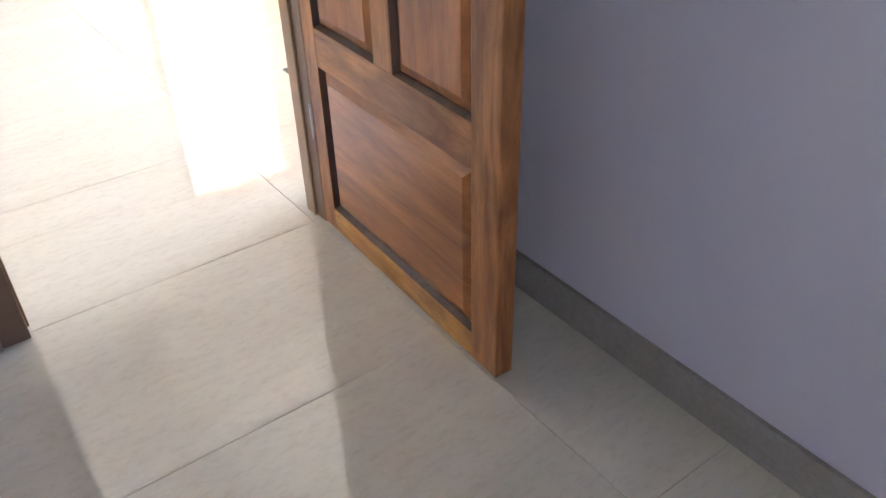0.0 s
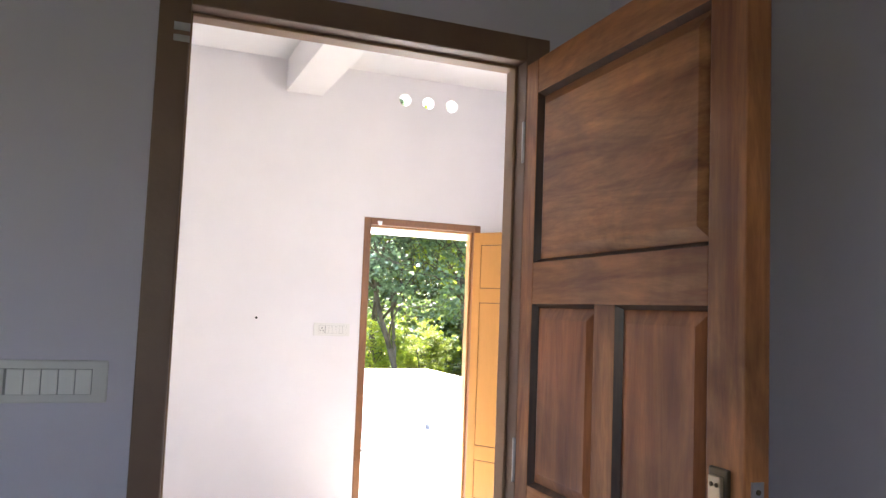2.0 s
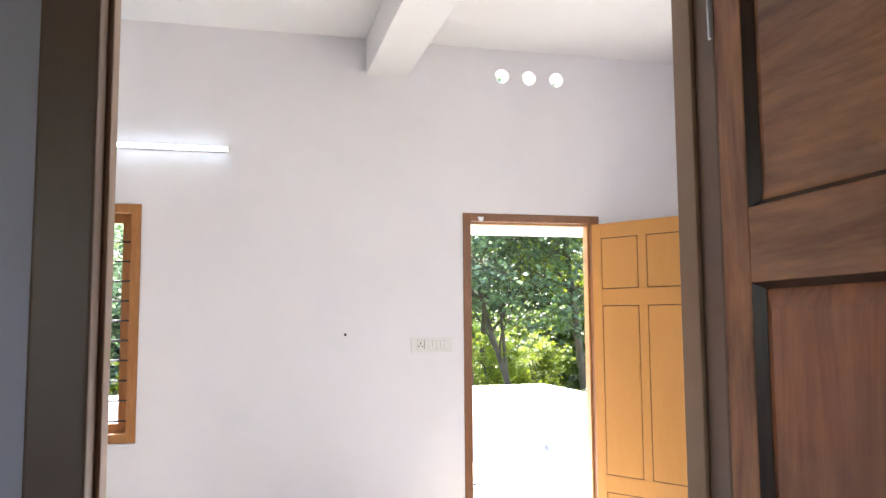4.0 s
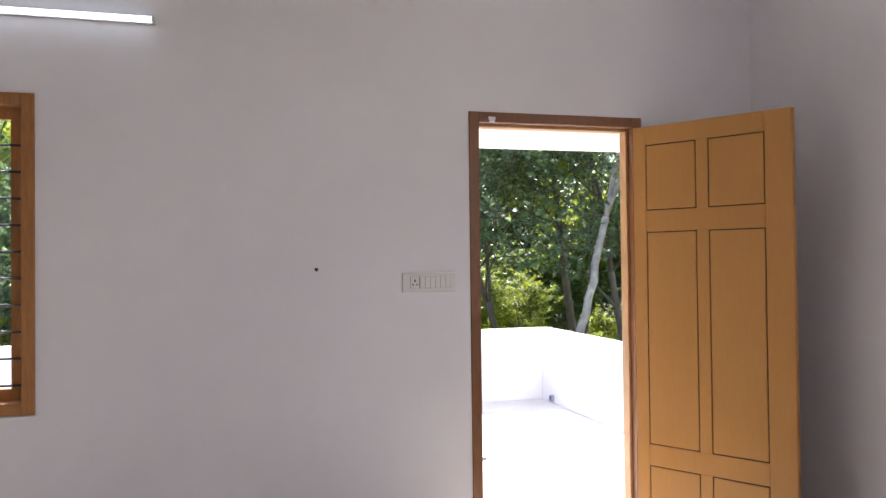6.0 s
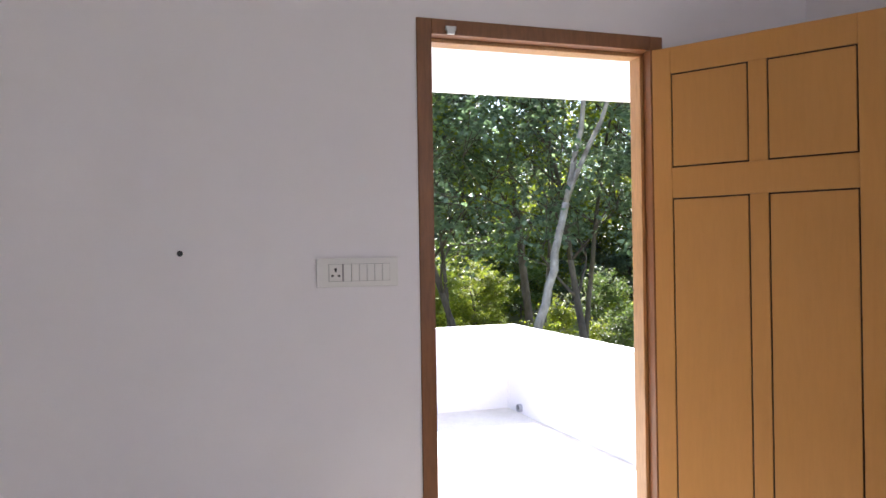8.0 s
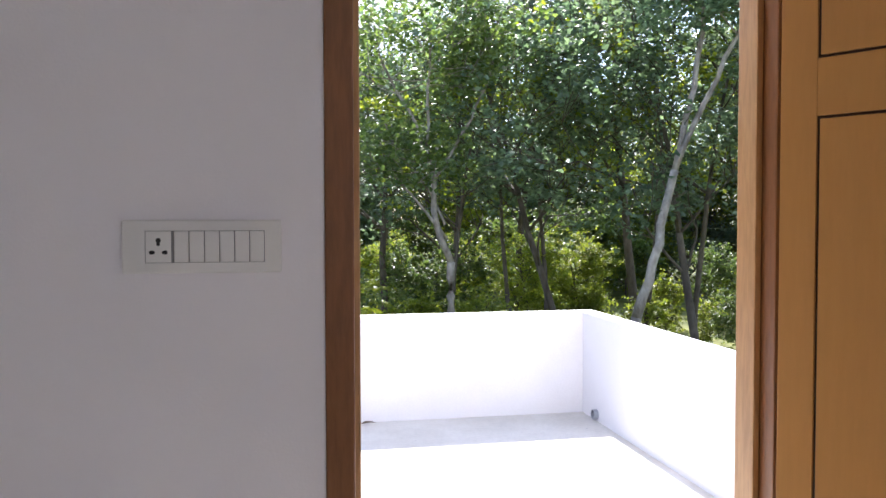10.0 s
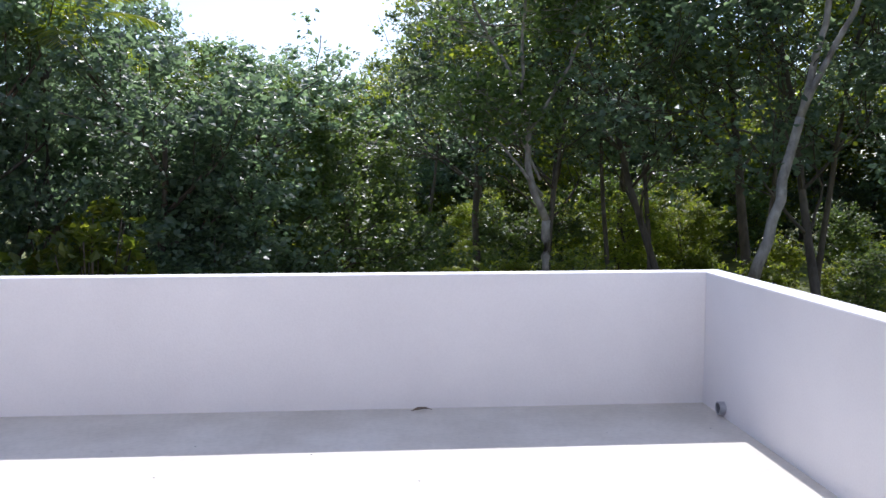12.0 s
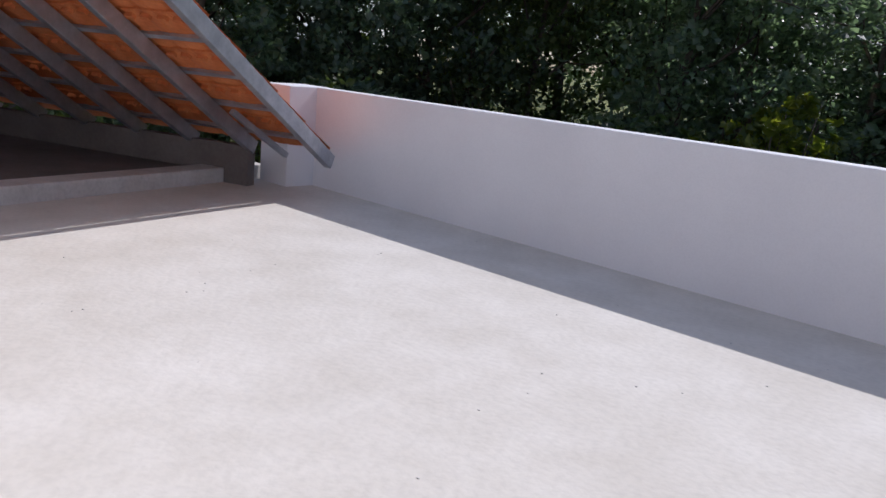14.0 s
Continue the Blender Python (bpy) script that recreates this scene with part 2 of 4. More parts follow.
M_GROOVE = mottled("dark_groove", (0.035, 0.016, 0.008), (0.05, 0.022, 0.01), 20, 0.6)
M_WINDOW = wood("window_frame_wood", (0.36, 0.155, 0.045), (0.45, 0.2, 0.06), 0.4, "Z", 1.0, bump=0.06, contrast=0.6)
M_IRON = mottled("black_iron", (0.015, 0.015, 0.017), (0.03, 0.03, 0.032), 30, 0.45, metal=0.3)
M_STEEL = mottled("brushed_steel", (0.5, 0.5, 0.5), (0.62, 0.61, 0.6), 30, 0.3, metal=1.0)
M_BRASS = mottled("satin_brass", (0.5, 0.43, 0.31), (0.62, 0.55, 0.42), 12, 0.28, metal=1.0)
M_BRASS_D = mottled("dark_antique_brass", (0.1, 0.085, 0.06), (0.16, 0.135, 0.09), 12, 0.35, metal=1.0)
M_PLASTIC = mottled("white_plastic", (0.74, 0.73, 0.71), (0.78, 0.77, 0.75), 8, 0.32)
M_PLATE_A = mottled("ivory_plastic_plate", (0.62, 0.61, 0.6), (0.66, 0.65, 0.64), 8, 0.35)
M_GAP = mottled("grey_gap", (0.22, 0.22, 0.22), (0.27, 0.27, 0.27), 20, 0.6)
M_BLACK = mottled("black_plastic", (0.012, 0.012, 0.012), (0.02, 0.02, 0.02), 20, 0.5)
M_GALV = mottled("galvanised_steel", (0.36, 0.38, 0.42), (0.5, 0.52, 0.56), 9, 0.42, fine=0.2, bump_scale=45, metal=0.75)
M_CLAY = mottled("clay_roof_tile", (0.5, 0.13, 0.035), (0.66, 0.22, 0.07), 7, 0.75, fine=0.35, bump=0.3, bump_scale=40)
# bare concrete with the shade under the tiled roof put into its colour
M_SLAB_SHADE = mottled("shaded_bare_slab", (0.13, 0.115, 0.11), (0.2, 0.175, 0.165), 2.2, 0.85, fine=0.3, bump=0.2, bump_scale=40)
M_STAIN = mottled("old_plaster", (0.5, 0.47, 0.44), (0.63, 0.6, 0.57), 6, 0.85, fine=0.3, bump=0.25, bump_scale=45)


def glass_material():
    m = material("window_glass", (0.95, 0.97, 0.97), 0.02)
    m.node_tree.nodes["Principled BSDF"].inputs["Transmission Weight"].default_value = 1.0
    m.node_tree.nodes["Principled BSDF"].inputs["IOR"].default_value = 1.05
    return m


M_GLASS = glass_material()


def glow(name, rgb, strength):
    m = material(name, rgb, 0.5)
    p = m.node_tree.nodes["Principled BSDF"]
    p.inputs["Emission Color"].default_value = (*rgb, 1)
    p.inputs["Emission Strength"].default_value = strength
    return m


M_TUBE = glow("tube_glow", (0.8, 0.93, 1.0), 0.9)

# ---- structure: room and hall ----
S = "structure"
# the gap in the back wall is an unseen opening added to let light in
solid("wall_room_back", boxes((ROOM_X0 - 0.2, -2.9, ROOM_Y0 - 0.2, ROOM_Y0, -0.2, CEIL), (-1.9, ROOM_X1 + 0.2, ROOM_Y0 - 0.2, ROOM_Y0, -0.2, CEIL),
      (-2.9, -1.9, ROOM_Y0 - 0.2, ROOM_Y0, -0.2, 1.2), (-2.9, -1.9, ROOM_Y0 - 0.2, ROOM_Y0, 2.0, CEIL)), M_WALL_ROOM, "pale painted back wall of the dim room", "wall", S)
solid("wall_room_side", boxes((ROOM_X0 - 0.2, ROOM_X0, ROOM_Y0, WALL_A1, -0.2, CEIL)), M_WALL_ROOM, "pale painted side wall of the room", "wall", S)
solid("wall_room_right", boxes((ROOM_X1, ROOM_X1 + 0.2, ROOM_Y0, WALL_A0, -0.2, CEIL)), M_WALL_ROOM, "pale bluish painted wall behind the open teak door", "wall", S)
solid("wall_between", boxes((ROOM_X0, A_X0, WALL_A0, WALL_A1, -0.2, CEIL), (A_X1, HALL_X1 + 0.2, WALL_A0, WALL_A1, -0.2, CEIL), (A_X0, A_X1, WALL_A0, WALL_A1, A_TOP, CEIL)),
      M_WALL, "painted wall with a doorway between room and hall", "wall", S)
solid("wall_hall_left", boxes((HALL_X0 - 0.2, HALL_X0, WALL_A1, WALL_B1, -0.2, CEIL)), M_WALL, "white painted side wall of the hall", "wall", S)
# the gap in this wall is an unseen opening added for the hall fill lamp
solid("wall_hall_right", boxes((HALL_X1, HALL_X1 + 0.2, -2.35, WALL_B1, -0.2, CEIL), (HALL_X1, HALL_X1 + 0.2, WALL_A1, -3.4, -0.2, CEIL), (HALL_X1, HALL_X1 + 0.2, -3.4, -2.35, -0.2, 0.9),
      (HALL_X1, HALL_X1 + 0.2, -3.4, -2.35, 2.6, CEIL)), M_WALL, "white painted hall wall beside the terrace door", "wall", S)

solid("wall_between_room_face", boxes((ROOM_X0, A_X0, WALL_A0 - 0.003, WALL_A0, 0.0, CEIL), (A_X1, ROOM_X1, WALL_A0 - 0.003, WALL_A0, 0.0, CEIL), (A_X0, A_X1, WALL_A0 - 0.003, WALL_A0, A_TOP, CEIL)), M_WALL_ROOM, "lavender grey painted wall round the inner doorway", "wall", S)

# the hall's outer wall, with door, window and three round vents
VENTS = [(0.265, 2.96), (0.446, 2.96), (0.632, 2.96)]


def outer_wall():
    bm = boxes((HALL_X0, W_X0, 0, WALL_B1, -0.2, CEIL), (W_X1, B_X0, 0, WALL_B1, -0.2, CEIL), (B_X1, HALL_X1, 0, WALL_B1, -0.2, CEIL),
               (W_X0, W_X1, 0, WALL_B1, -0.2, W_Z0), (W_X0, W_X1, 0, WALL_B1, W_Z1, CEIL), (B_X0, B_X1, 0, WALL_B1, B_TOP, 2.85), (B_X0, B_X1, 0, WALL_B1, 3.07, CEIL))
    r, n = 0.045, 16
    xs = [B_X0] + [(VENTS[i][0] + VENTS[i + 1][0]) / 2 for i in range(2)] + [B_X1]
    for (cx, cz), x0, x1 in zip(VENTS, xs, xs[1:]):
        rim = []
        for k in range(4 * n):
            a = 2 * math.pi * k / (4 * n) + math.pi / 4
            d = Vector((math.cos(a), math.sin(a)))
            s = min((x1 - cx if d.x > 0 else cx - x0) / max(abs(d.x), 1e-6), 0.11 / max(abs(d.y), 1e-6))
            rim.append((Vector((cx, cz)) + d * r, Vector((cx, cz)) + d * s))
        for y, flip in ((0, False), (WALL_B1, True)):
            iv = [bm.verts.new((a.x, y, a.y)) for a, b in rim]
            ov = [bm.verts.new((b.x, y, b.y)) for a, b in rim]
            if not flip:
                first = iv
            for k in range(len(rim)):
                j = (k + 1) % len(rim)
                bm.faces.new((iv[k], ov[k], ov[j], iv[j]) if flip else (iv[k], iv[j], ov[j], ov[k]))
        for k in range(len(rim)):
            j = (k + 1) % len(rim)
            bm.faces.new((first[k], iv[k], iv[j], first[j]))
    return bm


solid("wall_terrace_side", outer_wall(), M_WALL, "white painted hall wall with terrace door, window and three round vents", "wall", S)
solid("ceiling", boxes((ROOM_X0 - 0.2, HALL_X1 + 0.2, ROOM_Y0 - 0.2, WALL_B1, CEIL, CEIL + 0.15)), M_CEIL, "plain white painted ceiling", "ceiling", S)
solid("ceiling_beam", boxes((-0.597, -0.345, WALL_A1, 0, 2.905, CEIL), bev=0.004), M_CEIL, "white painted concrete beam across the hall ceiling", "beam", S)

# skirtings
solid("baseboard_room", boxes((ROOM_X1 - 0.012, ROOM_X1, ROOM_Y0, WALL_A0 - 0.012, 0, 0.098), (A_X1, ROOM_X1, WALL_A0 - 0.012, WALL_A0, 0, 0.098),
      (ROOM_X0, A_X0, WALL_A0 - 0.012, WALL_A0, 0, 0.098), bev=0.002), M_SKIRT, "low grey stone tile skirting", "skirting", S)
solid("baseboard_hall", boxes((HALL_X0, B_X0, -0.012, 0, 0, 0.1), (B_X1, HALL_X1, -0.012, 0, 0, 0.1), (HALL_X1 - 0.012, HALL_X1, WALL_A1, -0.012, 0, 0.1), bev=0.002),
      M_SKIRT_HALL, "low beige stone tile skirting", "skirting", S)


# ---- door frames ----
def door_frame(name, x0, x1, top, y0, y1, w, rebate_y, step, mat, mat2, label):
    e = empty(name, label, "door frame", kind=S)
    ym = rebate_y
    for n, b in (("jamb", (x0, x0 + w, y0, y1, 0, top)), ("jamb", (x1 - w, x1, y0, y1, 0, top)), ("head", (x0 + w, x1 - w, y0, y1, top - w, top))):
        part(n, boxes(b, bev=0.004), mat, e)
    s = step
    for n, b in (("stop", (x0 + w, x0 + w + s, ym, y1 - 0.004, 0, top - w)), ("stop", (x1 - w - s, x1 - w, ym, y1 - 0.004, 0, top - w)), ("head_stop", (x0 + w + s, x1 - w - s, ym, y1 - 0.004, top - w - s, top - w))):
        part(n, boxes(b, bev=0.003), mat2, e)
    return e


FA = door_frame("door_frame", A_X0, A_X1, A_TOP, WALL_A0 - 0.006, WALL_A0 + 0.094, 0.062, WALL_A0 + 0.042, 0.007, M_FRAME_A, M_STOP_A, "dark brown painted wooden frame of the inner doorway")
FB = door_frame("door_frame", B_X0, B_X1, B_TOP, -0.006, 0.11, 0.05, 0.04, 0.014, M_FRAME_B, M_LINE_B, "brown painted wooden frame of the terrace door")
part("strike_plate", boxes((A_X0 + 0.03, A_X0 + 0.062, WALL_A0 - 0.007, WALL_A0 - 0.003, 1.995, 2.012), (A_X0 + 0.03, A_X0 + 0.062, WALL_A0 - 0.007, WALL_A0 - 0.003, 1.972, 1.986), bev=0.001), M_STEEL, FA, "small steel bolt keeper")
part("strike_plate", boxes((A_X0 + 0.0615, A_X0 + 0.0635, WALL_A0 + 0.005, WALL_A0 + 0.03, 0.36, 0.4)), M_STEEL, FA, "small steel strike plate")
part("bolt_keeper", boxes((0.095, 0.13, -0.014, -0.005, 2.048, 2.062), (0.1, 0.125, -0.018, -0.005, 2.036, 2.05), bev=0.002), M_STEEL, FB, "small steel bolt keeper")
part("bolt_keeper", boxes((0.045, 0.066, -0.016, -0.004, 0.452, 0.47), bev=0.002), M_STEEL, FB, "small steel bolt keeper")


# ---- teak door of the room, standing open ----
def panel_bm(y0, y1, z0, z1, t, field, depth):
    """A fielded panel seen on both faces: border low, field raised."""
    bm = bmesh.new()
    for s in (1, -1):
        outer = [bm.verts.new((s * (t - depth), y, z)) for y, z in ((y0, z0), (y1, z0), (y1, z1), (y0, z1))]
        i = field
        inner = [bm.verts.new((s * (t - 0.004), y, z)) for y, z in ((y0 + i, z0 + i), (y1 - i, z0 + i), (y1 - i, z1 - i), (y0 + i, z1 - i))]
        bm.faces.new(inner if s > 0 else inner[::-1])
        for k in range(4):
            j = (k + 1) % 4
            q = (outer[k], outer[j], inner[j], inner[k])
            bm.faces.new(q if s > 0 else q[::-1])
    return bm


def moulding(y0, y1, z0, z1, t):
    """The bevelled lip round a panel opening."""
    bm = bmesh.new()
    w = 0.011
    for s in (1, -1):
        a = [bm.verts.new((s * t, y, z)) for y, z in ((y0, z0), (y1, z0), (y1, z1), (y0, z1))]
        b = [bm.verts.new((s * (t - 0.019), y, z)) for y, z in ((y0 + w, z0 + w), (y1 - w, z0 + w), (y1 - w, z1 - w), (y0 + w, z1 - w))]
        for k in range(4):
            j = (k + 1) % 4
            q = (a[k], a[j], b[j], b[k])
            bm.faces.new(q if s > 0 else q[::-1])
    return bm


def teak_door():
    t = 0.0225
    m = pose(-0.65, WALL_A0 - 0.004, 0.006, 0, 0, 180 - 2.0)
    e = empty("door_1", "varnished brown teak panel door standing wide open", "door", m, S)
    W, Hh = 0.762, 2.038
    c0, c1, m0, m1 = 0.062, 0.676, 0.335, 0.41
    rows = [(0.068, 0.466), (0.562, 0.964), (1.056, 1.463), (1.558, 1.956)]
    part("stile", boxes((-t, t, 0, c0, 0, Hh), bev=0.003), M_TEAK, e)
    part("stile", boxes((-t, t, c1, W, 0, Hh), bev=0.003), M_TEAK, e)
    cuts = [0] + [z for r in rows for z in r] + [Hh]
    for i in range(0, len(cuts), 2):
        part("rail", boxes((-t + 0.0005, t - 0.0005, c0, c1, cuts[i], cuts[i + 1]), bev=0.002), M_TEAK_L if i == 0 else M_TEAK_R, e, "pale yellowish bottom rail" if i == 0 else "")
    for i, (z0, z1) in enumerate(rows):
        spans = [(c0, c1)] if i in (0, 3) else [(c0, m0), (m1, c1)]
        if len(spans) == 2:
            part("mullion", boxes((-t + 0.0005, t - 0.0005, m0, m1, z0, z1), bev=0.002), M_TEAK, e)
        for y0, y1 in spans:
            part("moulding", moulding(y0, y1, z0, z1, t - 0.001), M_TEAK_SHADE, e, "varnished moulding with recess shade in its dark colour")
            part("panel", panel_bm(y0, y1, z0, z1, t, 0.034, 0.0195), M_TEAK_Y if i == 0 else (M_TEAK_R if i == 3 else M_TEAK_P), e)
    # lock: plates, levers, keys
    for s in (1, -1):
        yc, z0, z1 = 0.712, 1.032, 1.222
        bm = bmesh.new()
        box(bm, *sorted((s * (t - 0.002), s * (t + 0.006))), yc - 0.022, yc + 0.022, z0, z1, bev=0.0035)
        back = part("lock_plate", bm, M_BRASS_D, e, "dark antique brass back plate")
        bm = bmesh.new()
        box(bm, *sorted((s * (t + 0.004), s * (t + 0.011))), yc - 0.017, yc + 0.013, z0 + 0.012, z1 - 0.012, bev=0.003)
        part("face_plate", bm, M_BRASS, back, "satin brass face plate")
        bm = bmesh.new()
        for z in (z0 + 0.025, z1 - 0.025):
            for dy in (-0.008, 0.004):
                cyl(bm, (s * (t + 0.01), yc + dy, z), (s * (t + 0.0125), yc + dy, z), 0.0035, n=10)
        box(bm, *sorted((s * (t + 0.009), s * (t + 0.0122))), yc - 0.0045, yc + 0.0005, 1.074, 1.094)
        part("screw", bm, M_BRASS_D, back)
        bm = bmesh.new()
        cyl(bm, (s * (t + 0.008), yc - 0.002, 1.155), (s * (t + 0.045), yc - 0.002, 1.155), 0.009, 0.0075, 14)
        part("spindle", bm, M_BRASS_D, back)
        bm = bmesh.new()
        box(bm, -0.007, 0.007, -0.112, 0.012, -0.011, 0.011, pose(s * (t + 0.045), yc - 0.002, 1.155, 22, 0, s * 8) , bev=0.005)
        part("lever", bm, M_BRASS, back, "satin brass lever handle")
    part("lock_front", boxes((-0.011, 0.011, W - 0.001, W + 0.0025, 1.032, 1.21), bev=0.0008), M_STEEL, e, "steel lock strip on the door edge")
    bm = bmesh.new()
    box(bm, -0.006, 0.006, W, W + 0.012, 1.145, 1.165, bev=0.002)
    cyl(bm, (0, W + 0.001, 1.196), (0, W + 0.0045, 1.196), 0.004)
    cyl(bm, (0, W + 0.001, 1.045), (0, W + 0.0045, 1.045), 0.004)
    part("latch", bm, M_BRASS_D, e, "brass latch tongue")
    bolt = part("tower_bolt", boxes((-t - 0.006, -t + 0.002, W - 0.055, W - 0.02, 1.86, 2.01), bev=0.002), M_STEEL, e, "steel tower bolt on the back of the door")
    bm = bmesh.new()
    cyl(bm, (-t - 0.011, W - 0.038, 1.85), (-t - 0.011, W - 0.038, 2.025), 0.005)
    tube(bm, [(-t - 0.018 - 0.009 * math.sin(a), W - 0.03, 1.975 + 0.009 * math.cos(a)) for a in [2 * math.pi * k / 12 for k in range(13)]], [0.0025] * 13, 6)
    part("bolt_rod", bm, M_IRON, bolt, "dark bolt rod with a ring knob")
    for z in (0.25, 1.05, 1.8):
        bm = bmesh.new()
        cyl(bm, (t + 0.001, -0.004, z), (t + 0.001, -0.004, z + 0.1), 0.005)
        part("hinge", bm, M_STEEL, e)
    return e, m


DOOR_A, M_A = teak_door()


def keys():
    e = empty("key_ring", "two small steel keys on a ring hanging from the lock", "keys", M_A @ pose(0.0225, 0.709, 1.084))

    def bow(bm, c):
        bmesh.ops.create_cone(bm, cap_ends=True, segments=14, radius1=0.012, radius2=0.012, depth=0.0025, matrix=Matrix.Translation(c) @ pose(0, 0, 0, 90, 0, 0))

    bm = bmesh.new()
    box(bm, 0.006, 0.03, -0.0015, 0.0015, -0.004, 0.004)
    bow(bm, (0.042, 0, 0))
    box(bm, 0.036, 0.052, -0.0013, 0.0013, -0.012, 0.012, bev=0.001)
    part("key", bm, M_STEEL, e, "key standing in the lock")
    bm = bmesh.new()
    pts = [(0.046 + 0.007 * math.sin(a), 0, -0.034 + 0.031 * math.cos(a)) for a in [2 * math.pi * k / 24 for k in range(25)]]
    tube(bm, pts, [0.0009] * 25, 6)
    part("ring", bm, M_BRASS, e, "thin wire ring")
    bm = bmesh.new()
    bow(bm, (0.046, 0, -0.073))
    box(bm, 0.036, 0.056, -0.0013, 0.0013, -0.085, -0.063, bev=0.001)
    box(bm, 0.043, 0.049, -0.0012, 0.0012, -0.138, -0.083)
    for k in range(4):
        box(bm, 0.049, 0.051, -0.0012, 0.0012, -0.134 + k * 0.012, -0.128 + k * 0.012)
    part("key", bm, M_STEEL, e, "key hanging free")


keys()


# ---- golden terrace door, standing open into the hall ----
def golden_door():
    t = 0.018
    a = math.degrees(math.atan2(0.522, 0.853))
    m = pose(0.846, -0.035, 0.008, 0, 0, 180 + a)
    e = empty("door_2", "golden brown painted panel door standing open into the hall", "door", m, S)
    W, Hh = 0.755, 2.016
    cols = [(0.07, 0.318), (0.384, 0.634)]
    rows = [(0.115, 0.378), (0.487, 1.502), (1.613, 1.922)]
    xs, zs = [0, *[v for c in cols for v in c], W], [0, *[v for r in rows for v in r], Hh]
    g, d = 0.0045, 0.006
    # slab built from raised fields with real grooves between them
    part("slab", boxes((-t + d, t - d, 0.001, W - 0.001, 0.001, Hh - 0.001)), M_GROOVE, e, "dark groove lines between the fields")
    for s in (1, -1):
        x0, x1 = sorted((s * (t - d - 0.0005), s * t))
        for n, y0, y1, z0, z1 in [("stile", 0, cols[0][0] - g, 0, Hh), ("stile", cols[1][1] + g, W, 0, Hh)]:
            part(n, boxes((x0, x1, y0, y1, z0, z1), bev=0.0015), M_LEAF_B, e)
        for i in range(0, len(zs), 2):
            za, zb = zs[i] + (0 if i == 0 else g), zs[i + 1] - (0 if i == len(zs) - 2 else g)
            part("rail", boxes((x0, x1, cols[0][0] - g, cols[1][1] + g, za, zb), bev=0.0015), M_LEAF_B, e)
        for z0, z1 in rows:
            part("mullion", boxes((x0, x1, cols[0][1] + g, cols[1][0] - g, z0 - g, z1 + g), bev=0.0015), M_LEAF_B, e)
            for y0, y1 in cols:
                part("panel", boxes((x0, x1, y0 + g * 0.2, y1 - g * 0.2, z0 + g * 0.2, z1 - g * 0.2), bev=0.0015), M_LEAF_B, e)
    for n, b in (("edge_strip", (-t + d, t - d, -0.001, 0.001, 0, Hh)), ("edge_strip", (-t + d, t - d, W - 0.001, W + 0.001, 0, Hh)), ("edge_strip", (-t + d, t - d, 0, W, Hh - 0.001, Hh + 0.001))):
        part(n, boxes(b), M_LEAF_B, e)
    for z in (0.25, 1.05, 1.78):
        bm = bmesh.new()
        cyl(bm, (-t - 0.001, -0.003, z), (-t - 0.001, -0.003, z + 0.1), 0.005)
        part("hinge", bm, M_STEEL, e)
    return e


golden_door()


# ---- window with grille ----
def window():
    e = empty("window_1", "brown wooden window with thin black iron grille", "window", kind=S)
    w, y0, y1 = 0.05, -0.012, 0.09
    mid = (W_X0 + W_X1) / 2
    for n, b in (("frame_post", (W_X0, W_X0 + w, y0, y1, W_Z0, W_Z1)), ("frame_post", (W_X1 - w, W_X1, y0, y1, W_Z0, W_Z1)), ("frame_post", (mid - 0.03, mid + 0.03, y0, y1, W_Z0 + w, W_Z1 - w)),
                 ("frame_rail", (W_X0 + w, W_X1 - w, y0, y1, W_Z0, W_Z0 + w)), ("frame_rail", (W_X0 + w, W_X1 - w, y0, y1, W_Z1 - w, W_Z1))):
        part(n, boxes(b, bev=0.003), M_WINDOW, e)
    for a, b in ((W_X0 + w, mid - 0.03), (mid + 0.03, W_X1 - w)):
        s, ys, ye = 0.05, 0.05, 0.085
        z0, z1 = W_Z0 + w, W_Z1 - w
        sash = part("sash", boxes((a, a + s, ys, ye, z0, z1), (b - s, b, ys, ye, z0, z1), (a + s, b - s, ys, ye, z0, z0 + s), (a + s, b - s, ys, ye, z1 - s, z1)), M_WINDOW, e)
        g = part("pane", boxes((a + s, b - s, 0.066, 0.07, z0 + s, z1 - s)), M_GLASS, sash, "clear glass pane")
        g.visible_shadow = False
        n = 9
        for k in range(n + 1):
            z = z0 + 0.065 + k * 0.1085
            bm = bmesh.new()
            cyl(bm, (a - 0.002, 0.035, z), (b + 0.002, 0.035, z), 0.005, n=8)
            part("grille_bar", bm, M_IRON, e)
        for k in range(1, 3 + 1):
            x = b - 0.142 - (k - 1) * 0.157
            if x > a + 0.03:
                bm = bmesh.new()
                cyl(bm, (x, 0.028, z0), (x, 0.028, z1), 0.005, n=8)
                part("grille_bar", bm, M_IRON, e)
    part("sill", boxes((W_X0 - 0.01, W_X1 + 0.005, -0.02, 0.0, W_Z0 - 0.02, W_Z0 - 0.003), bev=0.003), M_WALL, e, "thin white plaster sill")


window()


# ---- electrical things ----
PINS_FIVE = ((0, 0.011, 0.0036), (-0.009, 0.001, 0.0026), (0.009, 0.001, 0.0026), (-0.008, -0.011, 0.003), (0.008, -0.011, 0.003))
PINS_WIDE = ((0, 0.0105, 0.0042), (0, 0.0045, 0.003), (-0.011, -0.009, 0.0036), (-0.008, -0.009, 0.0028), (0.011, -0.009, 0.0036), (0.008, -0.009, 0.0028))


